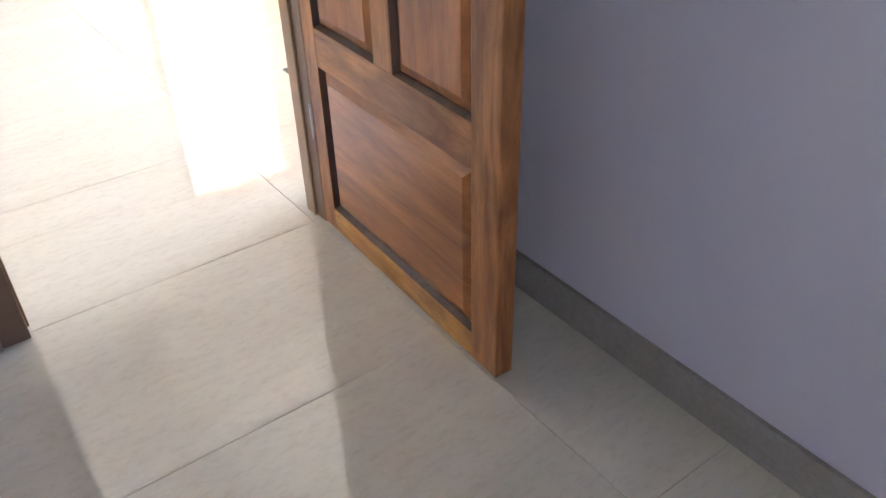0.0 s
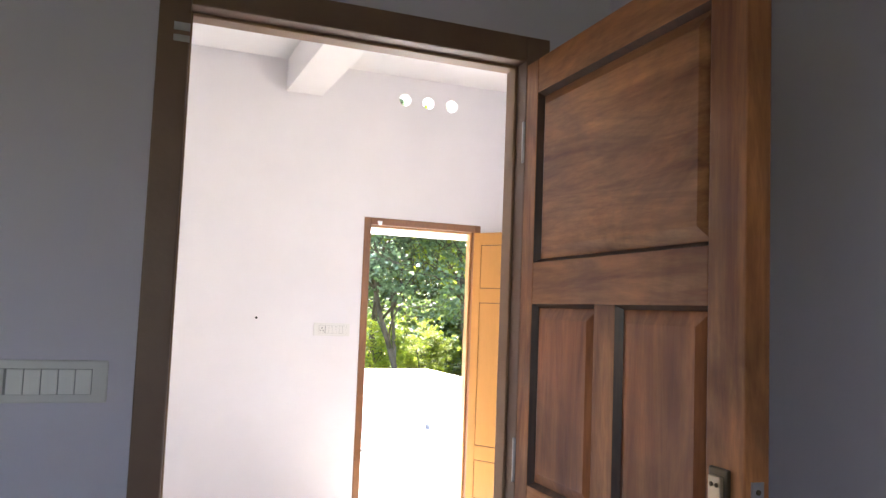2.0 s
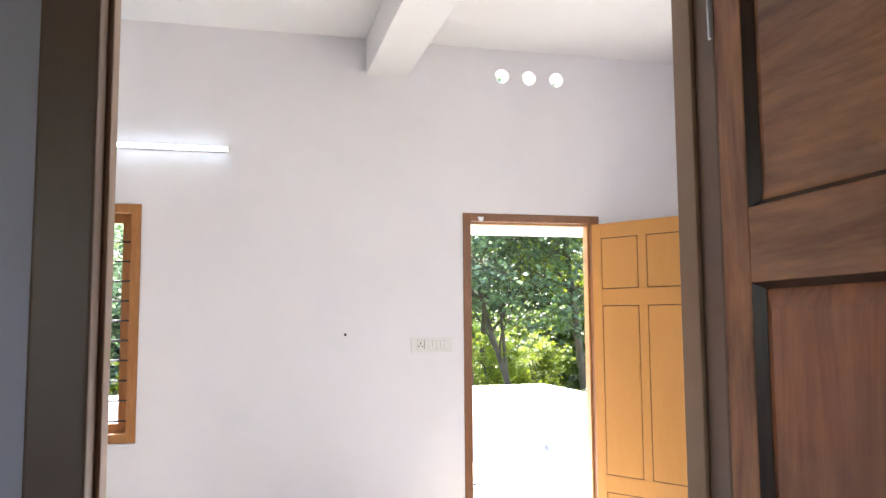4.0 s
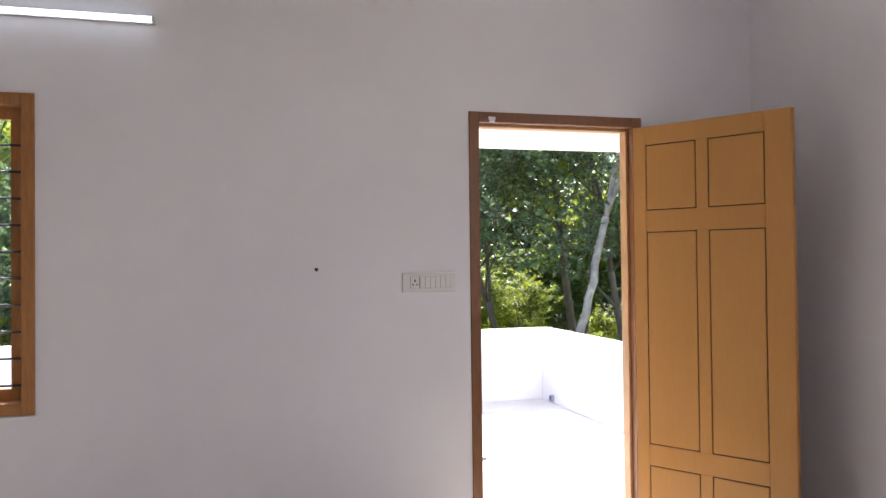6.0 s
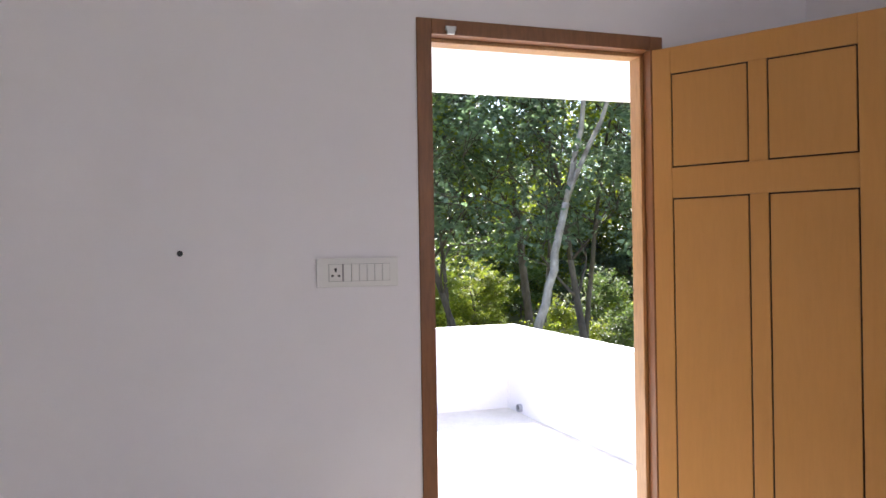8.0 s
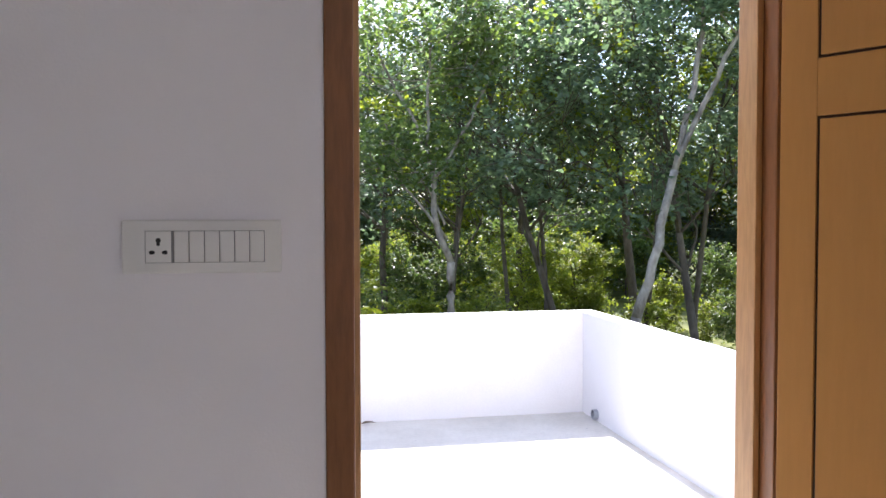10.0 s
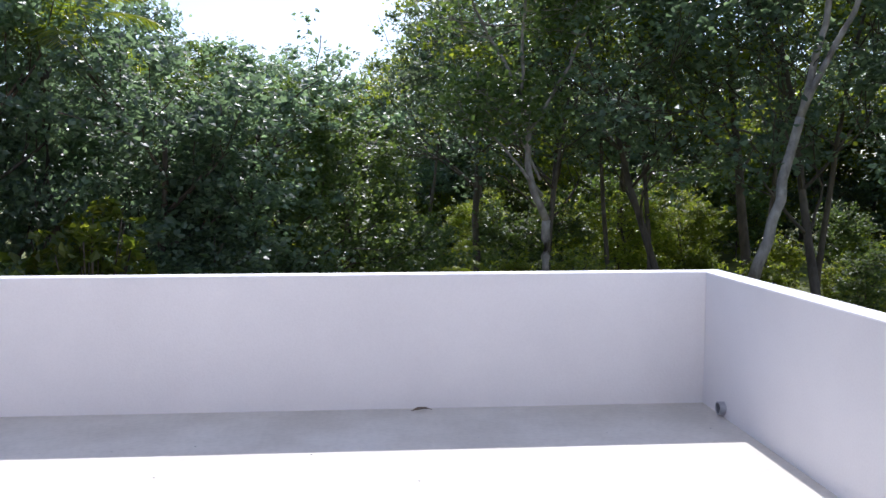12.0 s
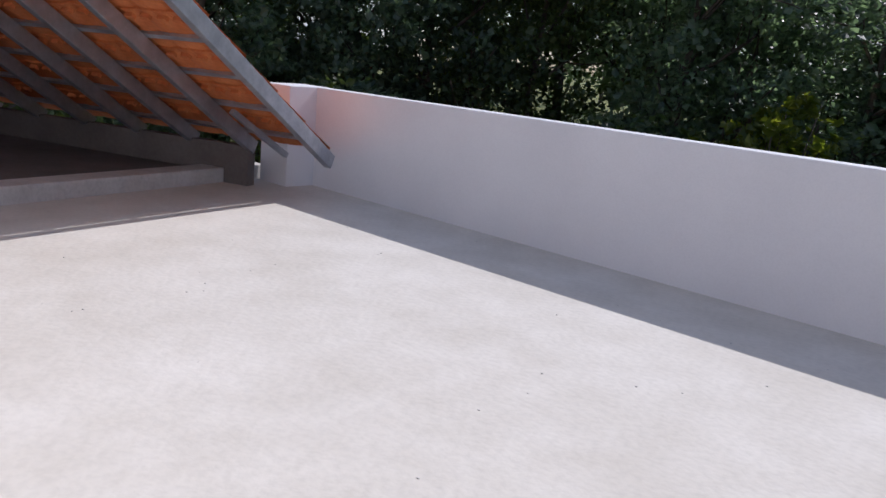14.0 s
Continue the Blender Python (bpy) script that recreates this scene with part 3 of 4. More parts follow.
def switch_board(m, n, mat_plate, mat_sw, label, w=0.255, h=0.08, pins=PINS_FIVE):
    """A modular plate with one five-pin socket and n rocker switches; the front faces local -y."""
    e = empty("switch_board", label, "switch", m)
    part("plate", boxes((-w / 2, w / 2, -0.009, 0.0, -h / 2, h / 2), bev=0.003), mat_plate, e)
    fx0, fx1, fh = -w * 0.36, w * 0.39, h * 0.29
    part("module_frame", boxes((fx0 + 0.001, fx1 + 0.0006, -0.0105, -0.0085, -fh - 0.0008, fh + 0.0008)), M_GAP, e, "dark gap round the rockers")
    sw = 0.042
    s = part("socket", boxes((fx0 + 0.002, fx0 + sw, -0.0125, -0.01, -fh, fh), bev=0.001), mat_plate, e)
    bm = bmesh.new()
    cx = fx0 + sw / 2 + 0.001
    for dx, dz, r in pins:
        cyl(bm, (cx + dx, -0.0122, dz), (cx + dx, -0.0132, dz), r, n=10)
    part("pin_hole", bm, M_BLACK, s, "black pin holes")
    x = fx0 + sw + 0.004
    step = (fx1 - x) / n
    for k in range(n):
        bm = bmesh.new()
        box(bm, x + k * step + 0.0008, x + (k + 1) * step - 0.0008, -0.0145, -0.01, -fh, fh, bev=0.0012)
        part("rocker", bm, mat_sw, e)
    return e


switch_board(pose(-1.687, WALL_A0 - 0.003, 1.285), 5, M_PLATE_A, M_PLASTIC, "ivory switch plate with socket and five white rockers")
switch_board(pose(-0.199, 0.0, 1.287), 6, M_PLASTIC, M_PLASTIC, "white switch plate with socket and six rockers", 0.254, 0.088, PINS_WIDE)


def tube_light():
    e = empty("tube_light", "lit white batten tube light on the wall", "light", pose(-1.98, -0.001, 2.408))
    part("batten", boxes((-0.6, 0.6, -0.022, 0, -0.014, 0.014), bev=0.003), M_PLASTIC, e)
    bm = bmesh.new()
    cyl(bm, (-0.588, -0.03, 0), (0.588, -0.03, 0), 0.0125, n=14)
    part("diffuser", bm, M_TUBE, e, "glowing cool white tube")
    for x in (-0.594, 0.594):
        part("end_cap", boxes((x - 0.007, x + 0.007, -0.044, -0.0, -0.015, 0.015), bev=0.003), M_PLASTIC, e)
    bm = bmesh.new()
    tube(bm, [(0.0, -0.012, 0.014), (-0.006, -0.012, 0.03), (-0.004, -0.006, 0.05), (0.006, 0.004, 0.062)], [0.0022] * 4, 6)
    part("wire", bm, M_PLASTIC, e)


tube_light()
bm = bmesh.new()
cyl(bm, (-0.714, -0.0015, 1.352), (-0.714, 0.0, 1.352), 0.0085, n=16)
solid("cable_hole", bm, M_BLACK, "small round black cable hole in the wall", "hole")
for vx, vz in VENTS:
    bm = bmesh.new()
    r0, r1 = 0.0445, 0.049
    ring = [[bm.verts.new((vx + math.cos(a) * r, y, vz + math.sin(a) * r)) for a in [2 * math.pi * k / 32 for k in range(32)]] for r, y in ((r0, 0.02), (r0, -0.003), (r1, -0.003), (r1, 0.002))]
    for p, q in zip(ring, ring[1:]):
        for k in range(32):
            bm.faces.new((p[k], p[(k + 1) % 32], q[(k + 1) % 32], q[k]))
    solid("vent_ring", bm, M_PLASTIC, "round white vent pipe high in the wall", "vent", group="wall vents")

# ---- terrace ----
solid("terrace_floor", boxes((-4.75, T_X1 + P_T, WALL_B1, T_Y1 + P_T, -0.15, T_FLOOR)), M_SCREED, "sunlit pale cement screed terrace floor", "floor", S)
solid("door_threshold", boxes((B_X0 + 0.05, B_X1 - 0.05, 0.0, WALL_B1 + 0.002, -0.1, 0.02), bev=0.003), M_SKIRT, "beige stone threshold of the terrace door", "threshold", S)


def parapet(name, bs, label):
    return solid(name, boxes(*bs, bev=0.008), M_OUT, label, "parapet", S)


parapet("wall_parapet_front", [(-4.36, T_X1 + P_T, T_Y1, T_Y1 + P_T, -0.15, P_TOP)], "low white painted parapet wall of the terrace")
parapet("wall_parapet_side", [(T_X1, T_X1 + P_T, WALL_B1, T_Y1, -0.15, P_TOP)], "low white painted side parapet with a drain hole")
parapet("wall_parapet_post", [(-4.62, -4.3, 3.5, T_Y1 + P_T, -0.15, P_TOP + 0.002)], "short white pillar at the parapet's end")
solid("canopy", boxes((-0.7, 1.75, WALL_B1, 1.02, 2.066, 2.165), bev=0.005), M_OUT, "white concrete sunshade slab over the terrace door", "canopy", S)
solid("wall_facade_upper", boxes((HALL_X1 + 0.2, T_X1 + 3.0, -0.02, WALL_B1 - 0.02, -3.3, CEIL)), M_OUT, "white outer wall of the house", "wall", S)


def drain():
    e = empty("drain_pipe", "short grey drain pipe through the parapet foot", "drain", pose(T_X1, 3.47, T_FLOOR + 0.045))
    bm = bmesh.new()
    rr = [(0.026, -0.03), (0.032, -0.03), (0.032, 0.02), (0.026, 0.02)]
    rings = [[bm.verts.new((x, math.cos(a) * r, math.sin(a) * r)) for a in [2 * math.pi * k / 24 for k in range(24)]] for r, x in rr]
    for k in range(4):
        for i in range(24):
            bm.faces.new((rings[k][i], rings[k][(i + 1) % 24], rings[(k + 1) % 4][(i + 1) % 24], rings[(k + 1) % 4][i]))
    part("pipe", bm, M_GALV, e)
    bm = bmesh.new()
    cyl(bm, (-0.012, 0, 0), (-0.008, 0, 0), 0.0262, n=24)
    part("bore", bm, M_BLACK, e, "dark inside of the pipe")


drain()


# ---- roof beside the terrace ----
R_Z, R_S = 0.322, 0.612
RAFTERS = [0.0, -0.585, -1.08, -1.56, -2.06, -2.56, -3.06, -3.56, -4.06, -4.56, -5.06]
ROOF = pose(-3.87, 3.56, 0, 0, 0, 20)


KERB = pose(-4.63, 3.41, 0, 0, 0, 12.3)


def roof_z(y):
    """Height of the rafters' tops, y running down the slope from the eave."""
    return R_Z - y * R_S


def roof_run(x):
    """How far up the roof goes: shorter where the house stands behind it."""
    return (2.56 + 0.342 * x) / 0.94 if x > -2.2 else 4.4


k = solid("wall_roof_kerb", boxes((-0.2, 0, -3.2, 0.18, -0.15, 0.13), bev=0.012), M_STAIN, "low stained plaster kerb under the tiled roof", "kerb", S)
k.matrix_world = KERB
k = solid("attic_floor", boxes((-6.0, -0.05, -3.4, -0.02, -0.15, 0.1)), M_SLAB_SHADE, "bare concrete slab, coloured dark for the shade under the tiled roof", "floor", S)
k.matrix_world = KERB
# end and back walls added to keep light out of the roof space
solid("wall_attic_end", boxes((-11.2, -11, -1.2, 4.0, -0.15, 5.0)), M_SLAB_SHADE, "added end wall, coloured dark for the shade under the roof", "wall", S)
solid("wall_attic_back", boxes((-11.2, HALL_X0 - 0.2, -1.4, -1.2, -3.3, 5.0)), M_OUT, "added white wall closing the back of the roof space", "wall", S)


# filler added to shut out light under the eave, in the shade-dark colour
k = solid("eave_gap_filler", boxes((-7.5, -0.6, -0.11, -0.03, -0.15, 0.3), bev=0.005), M_SLAB_SHADE, "low filler closing the gap under the eave, coloured dark for shade", "wall", S)
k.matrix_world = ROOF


def roof():
    e = empty("tiled_roof", "sloping clay tile roof on galvanised steel rafters", "roof", ROOF, S)
    slope = math.degrees(math.atan(R_S))
    cs = math.cos(math.radians(slope))
    tilt = pose(0, 0, 0, -slope, 0, 0)
    for i, x in enumerate(RAFTERS):
        y_lo = 0.0 if i == 0 else -0.04
        m = Matrix.Translation((x - 0.025, y_lo, roof_z(y_lo) - 0.05 / cs)) @ tilt
        bm = bmesh.new()
        box(bm, -0.025, 0.025, -roof_run(x) / cs, 0, -0.045, 0.045, m, bev=0.004)
        part("rafter", bm, M_GALV, e, "galvanised steel box rafter")
    m = Matrix.Translation((-0.36, -0.12, roof_z(-0.12) - 0.075)) @ pose(0, 0, 0, 0, 0, -10) @ tilt
    bm = bmesh.new()
    box(bm, -0.018, 0.018, -0.46, 0.1, -0.018, 0.018, m, bev=0.003)
    part("strut", bm, M_GALV, e, "short steel strut beside a rafter")
    step, n = 0.305, 14
    for k in range(n):
        y = -0.13 - k * step
        m = Matrix.Translation((0, y, roof_z(y) + 0.012)) @ tilt
        bm = bmesh.new()
        box(bm, -7.4, -0.04 if -y < roof_run(0) else -2.25, -0.018, 0.018, -0.012, 0.012, m)
        part("batten", bm, M_GALV, e, "thin steel batten")
    # one clay tile: a pan with a rolled edge and a nib row underneath
    w, tl = 0.235, 0.4
    bm = bmesh.new()
    prof = [(-w / 2, 0.006), (-w / 2 + 0.03, 0.008), (-w / 2 + 0.055, 0.002), (-0.02, 0.0), (0.0, 0.003), (0.02, 0.0), (w / 2 - 0.03, 0.001), (w / 2 - 0.01, 0.004), (w / 2, 0.004)]
    th = 0.013
    top = [[bm.verts.new((x, y, z + th)) for x, z in prof] for y in (-tl, 0)]
    low = [[bm.verts.new((x, y, z)) for x, z in prof] for y in (-tl, 0)]
    for i in range(len(prof) - 1):
        bm.faces.new((top[0][i], top[0][i + 1], top[1][i + 1], top[1][i]))
        bm.faces.new((low[0][i + 1], low[0][i], low[1][i], low[1][i + 1]))
        bm.faces.new((low[1][i], top[1][i], top[1][i + 1], low[1][i + 1]))
        bm.faces.new((low[0][i], low[0][i + 1], top[0][i + 1], top[0][i]))
    for x0 in (-0.085, 0.03):
        box(bm, x0, x0 + 0.055, -tl + 0.03, -tl + 0.06, -0.022, 0.003)
    me = finish("tile", bm, M_CLAY)
    rng = random.Random(4)
    for k in range(n):
        for j in range(33):
            x, y = -0.05 - w / 2 - j * (w - 0.012), 0.03 - k * step
            if -y + 0.2 > roof_run(x):
                continue
            ob = new("tile", me)
            ob.parent = e
            ob.matrix_basis = Matrix.Translation((x, y, roof_z(y) + 0.03)) @ pose(0, 0, 0, -slope + rng.uniform(1.6, 2.6), rng.uniform(-0.8, 0.8), rng.uniform(-0.8, 0.8))
    return e


# ---- floors of tiles ----
def tiled_floor():
    bed = solid("floor", boxes((ROOM_X0, HALL_X1, ROOM_Y0, 0.0, -0.2, -0.003)), M_GROUT, "polished cream marble-look vitrified tile floor", "floor", S)
    s = 0.595
    bm = bmesh.new()
    gap = 0.0005
    vs = [bm.verts.new((x, y, z)) for z, i in ((-0.008, 0), (-0.0008, 0), (0, 0.0006)) for x, y in ((gap + i, gap + i), (1.2 - gap - i, gap + i), (1.2 - gap - i, s - gap - i), (gap + i, s - gap - i))]
    for b in (0, 4):
        for k in range(4):
            j = (k + 1) % 4
            bm.faces.new((vs[b + k], vs[b + j], vs[b + 4 + j], vs[b + 4 + k]))
    bm.faces.new(vs[8:12])
    me = finish("tile", bm, M_TILE)
    y = -4.267 - 5 * s
    while y < -0.05:
        x = -4.3
        while x < HALL_X1 - 0.02:
            ob = new("tile", me)
            x0, x1, y0, y1 = max(x, ROOM_X0), min(x + 1.2, HALL_X1), y, min(y + s, 0.0)
            if x1 - x0 > 0.02:
                ob.matrix_world = Matrix.Translation((x0, y0, 0)) @ Matrix.Diagonal(((x1 - x0) / 1.2, (y1 - y0) / s, 1, 1))
                ob.parent = bed
            else:
                bpy.data.objects.remove(ob)
            x += 1.2
        y += s


# thin dark grey panel over the back right part of the hall floor
solid("dark_floor_panel", boxes((-0.27, HALL_X1, -3.53, -2.65, 0.0, 0.006), bev=0.002), M_FLOOR_DARK, "flat dark grey panel on the hall floor", "landing", S)
tiled_floor()


# ---- ground and distance ----
def ground_z(x, y):
    d = math.hypot(x, y)
    rise = min(max((d - 22) / 60, 0), 1) * 3.0
    return GROUND + rise + 0.25 * noise.noise((x * 0.07, y * 0.07, 0)) + 0.07 * noise.noise((x * 0.4, y * 0.4, 3))


def ground():
    ticks = [s * v for v in (600, 350, 220, 150, 110, 85) for s in (-1,)] + [i * 2.0 for i in range(-36, 37)] + [85, 110, 150, 220, 350, 600]
    vs = [(x, y + 20, ground_z(x, y + 20)) for y in ticks for x in ticks]
    n = len(ticks)
    fs = [(j * n + i, j * n + i + 1, (j + 1) * n + i + 1, (j + 1) * n + i) for j in range(n - 1) for i in range(n - 1)]
    me = bpy.data.meshes.new("ground")
    me.from_pydata(vs, [], fs)
    me.polygons.foreach_set("use_smooth", [True] * len(fs))
    me.materials.append(mottled("grassy_ground", (0.1, 0.125, 0.028), (0.27, 0.27, 0.07), 0.9, 0.9, fine=0.5, bump=0.5, bump_scale=9))
    tagged(new("ground", me), "uneven grassy ground below the house", "ground", kind=S)


ground()


# ---- trees ----
def leaf_material(name, dark, light, trans, thin=0.5):
    m = material(name, dark, 0.42)
    p = m.node_tree.nodes["Principled BSDF"]
    p.inputs["Specular IOR Level"].default_value = 0.5
    g = node(m, "ShaderNodeNewGeometry")
    c = ramp(m, g.outputs["Random Per Island"], [(0.0, dark), (0.75, [(a + b) / 2 for a, b in zip(dark, light)]), (1.0, light)])
    o = node(m, "ShaderNodeObjectInfo")
    hv = node(m, "ShaderNodeHueSaturation")
    mr = node(m, "ShaderNodeMapRange")
    mr.inputs["To Min"].default_value, mr.inputs["To Max"].default_value = 0.75, 1.25
    link(m, o.outputs["Random"], mr.inputs["Value"])
    link(m, mr.outputs["Result"], hv.inputs["Value"])
    link(m, c, hv.inputs["Color"])
    link(m, hv.outputs["Color"], p.inputs["Base Color"])
    t = node(m, "ShaderNodeBsdfTranslucent")
    br = node(m, "ShaderNodeMix")
    br.data_type, br.blend_type = "RGBA", "MULTIPLY"
    br.inputs["Factor"].default_value = 1.0
    br.inputs["B"].default_value = (*trans, 1)
    link(m, hv.outputs["Color"], br.inputs["A"])
    link(m, br.outputs["Result"], t.inputs["Color"])
    mx = node(m, "ShaderNodeMixShader", Fac=thin)
    link(m, p.outputs[0], mx.inputs[1])
    link(m, t.outputs[0], mx.inputs[2])
    link(m, mx.outputs[0], m.node_tree.nodes["Material Output"].inputs["Surface"])
    return m


M_LEAF_DARK = leaf_material("dark_foliage", (0.066, 0.09, 0.06), (0.19, 0.23, 0.16), (2.0, 2.15, 1.3))
M_LEAF_MID = leaf_material("mid_foliage", (0.055, 0.088, 0.034), (0.15, 0.19, 0.085), (1.9, 2.0, 0.9))
M_LEAF_LIGHT = leaf_material("light_foliage", (0.1, 0.14, 0.03), (0.23, 0.25, 0.07), (2.3, 2.3, 0.6), 0.54)
M_LEAF_BLUE = leaf_material("bluish_foliage", (0.078, 0.112, 0.086), (0.21, 0.27, 0.195), (1.9, 2.1, 1.3))
M_BARK = mottled("grey_brown_bark", (0.06, 0.045, 0.035), (0.16, 0.13, 0.1), 3, 0.9, fine=0.5, bump=0.6, bump_scale=14, stretch=(1, 1, 0.4))
M_BARK_PALE = mottled("pale_lichen_bark", (0.15, 0.125, 0.105), (0.46, 0.41, 0.36), 3.0, 0.9, fine=0.5, bump=0.5, bump_scale=9, stretch=(1, 1, 0.6))


def grow(rng, p, d, length, r, depth, out, tips, spread=0.55, up=0.12, kids=3):
    """One limb as points and radii, then its branches."""
    n = 5
    pts, rad = [p], [r]
    for i in range(n):
        d = (d + Vector((rng.gauss(0, 0.11), rng.gauss(0, 0.11), rng.gauss(0, 0.06) + up * 0.3))).normalized()
        p = p + d * length / n
        pts.append(p)
        rad.append(r * (1 - 0.5 * (i + 1) / n))
    out.append((pts, rad))
    if depth == 0:
        tips.append((p, length))
        tips.append((pts[3], length))
        return
    for k in range(kids):
        a = rng.uniform(0, 2 * math.pi)
        side = d.orthogonal().normalized()
        side.rotate(Matrix.Rotation(a, 3, d))
        nd = (d * rng.uniform(0.5, 1.0) + side * rng.uniform(spread, spread * 1.7) + Vector((0, 0, up))).normalized()
        at = pts[rng.choice((3, 4, 5))]
        grow(rng, at, nd, length * rng.uniform(0.6, 0.82), rad[-1] * 0.8, depth - 1, out, tips, spread, up, kids)


def leaf_mesh(name, rng, tips, count, size, cloud, mat, droop=0.2, aspect=0.42):
    """Many folded leaves set in uneven clumps about the twig tips."""
    g = np.random.default_rng(rng.randrange(10 ** 6))
    centres = np.array([list(t[0]) for t in tips])
    w = g.gamma(1.2, 1.0, len(tips)) + 0.12
    idx = g.choice(len(tips), count, p=w / w.sum())
    sub = g.normal(0, 1, (len(tips), 5, 3)) * cloud * np.array([1, 1, 0.7])
    pick = sub[idx, g.integers(0, 5, count)]
    c = centres[idx] + pick + g.normal(0, cloud * 0.34, (count, 3)) * np.array([1, 1, 0.6])
    a = g.uniform(0, 2 * np.pi, count)
    tilt = g.normal(-droop, 0.5, count)
    u = np.stack([np.cos(a) * np.cos(tilt), np.sin(a) * np.cos(tilt), np.sin(tilt)], 1)
    side = np.stack([-np.sin(a), np.cos(a), np.zeros(count)], 1)
    roll = g.normal(0, 0.6, count)[:, None]
    nrm = np.cross(u, side)
    side = side * np.cos(roll) + nrm * np.sin(roll)
    nrm = np.cross(u, side)
    s = (size * g.uniform(0.6, 1.35, count))[:, None]
    base, tip = c - u * s * 0.5, c + u * s * 0.5 + nrm * s * 0.1
    l, r = c + side * s * aspect - nrm * s * 0.08, c - side * s * aspect - nrm * s * 0.08
    v = np.stack([base, r, tip, l], 1).reshape(-1, 3)
    i = np.arange(count) * 4
    f = np.stack([np.stack([i, i + 1, i + 2], 1), np.stack([i, i + 2, i + 3], 1)], 1).reshape(-1, 3)
    me = bpy.data.meshes.new(name)
    me.from_pydata(v.tolist(), [], f.tolist())
    me.materials.append(mat)
    return me


def make_tree(name, label, category, seed, height, trunk_r, depth, kids, count, size, cloud, leaf, bark, lean=(0, 0), first=0.45, spread=0.55, up=0.12, group="trees", skirt=False):
    rng = random.Random(seed)
    out, tips = [], []
    d = Vector((lean[0], lean[1], 1)).normalized()
    n, p, pts, rad = 8, Vector((0, 0, -0.3)), [], []
    top = height * 0.72
    for i in range(n + 1):
        pts.append(p.copy())
        rad.append(trunk_r * (1 - 0.62 * i / n))
        d = (d + Vector((rng.gauss(0, 0.05), rng.gauss(0, 0.05), 0.02))).normalized()
        p = p + d * top / n
    out.append((pts, rad))
    for i in range(n + 1):
        if i / n >= first:
            for k in range(2 if i < n else 3):
                a = rng.uniform(0, 2 * math.pi)
                nd = Vector((math.cos(a), math.sin(a), rng.uniform(0.25, 0.9))).normalized()
                grow(rng, pts[i], nd, height * rng.uniform(0.14, 0.24), rad[i] * 0.5, depth - 1, out, tips, spread, up, kids)
    if skirt:
        for k in range(int(height * 9)):
            z, a = rng.uniform(0.03, 0.75) * height, rng.uniform(0, 2 * math.pi)
            q = height * 0.2 * rng.uniform(0.2, 1.0)
            tips.append((Vector((math.cos(a) * q, math.sin(a) * q, z)), 1))
    e = empty(name, label, category, group=group)
    bm = bmesh.new()
    tube(bm, out[0][0], out[0][1], 9)
    part("trunk", bm, bark, e)
    bm = bmesh.new()
    for pp, rr in out[1:]:
        tube(bm, pp, [max(r, 0.012) for r in rr], 5)
    part("branch", bm, bark, e)
    crown = new("crown", leaf_mesh("crown", rng, tips, count, size, cloud, leaf))
    crown.parent = e
    return e


T_TALL = make_tree("rubber_tree", "tall rubber tree with dark green leafy crown", "tree", 3, 13.5, 0.17, 3, 3, 10500, 0.17, 0.5, M_LEAF_DARK, M_BARK, first=0.38)
T_TALL2 = make_tree("rubber_tree", "tall slender rubber tree with loose green crown", "tree", 8, 12.5, 0.13, 3, 3, 7500, 0.17, 0.45, M_LEAF_BLUE, M_BARK, first=0.34, lean=(0.1, 0.05))
T_BUSHY = make_tree("bushy_tree", "dense dark green tree leafy down to the ground", "tree", 5, 8.2, 0.12, 2, 3, 17000, 0.13, 0.42, M_LEAF_BLUE, M_BARK, first=0.1, skirt=True)
T_BUSHY2 = make_tree("bushy_tree", "dense olive green tree leafy down to the ground", "tree", 12, 7.4, 0.1, 2, 3, 14000, 0.12, 0.42, M_LEAF_MID, M_BARK, first=0.1, skirt=True)
T_SHRUB = make_tree("shrub", "sunlit yellowish green shrub", "shrub", 21, 3.2, 0.035, 2, 3, 3600, 0.13, 0.28, M_LEAF_LIGHT, M_BARK, first=0.05, group="shrubs")
T_SHRUB2 = make_tree("shrub", "loose mid green shrub with thin stems", "shrub", 22, 4.2, 0.035, 2, 3, 4200, 0.14, 0.32, M_LEAF_MID, M_BARK, first=0.15, group="shrubs")


T_SLIM = make_tree("rubber_tree", "slender rubber tree with bare trunk and high thin crown", "tree", 17, 11.5, 0.095, 3, 2, 1600, 0.16, 0.42, M_LEAF_LIGHT, M_BARK, first=0.6, lean=(-0.08, 0.03))
T_LIGHT = make_tree("bushy_tree", "sunlit yellow-green tree leafy down to the ground", "tree", 31, 7.0, 0.09, 2, 3, 11000, 0.14, 0.42, M_LEAF_LIGHT, M_BARK, first=0.1, skirt=True)


def stand(proto, x, y, turn, s=1.0, sz=None):
    sz = s if sz is None else sz
    return Matrix.Translation((x, y, ground_z(x, y))) @ pose(0, 0, 0, 0, 0, turn) @ Matrix.Diagonal((s, s, sz, 1))


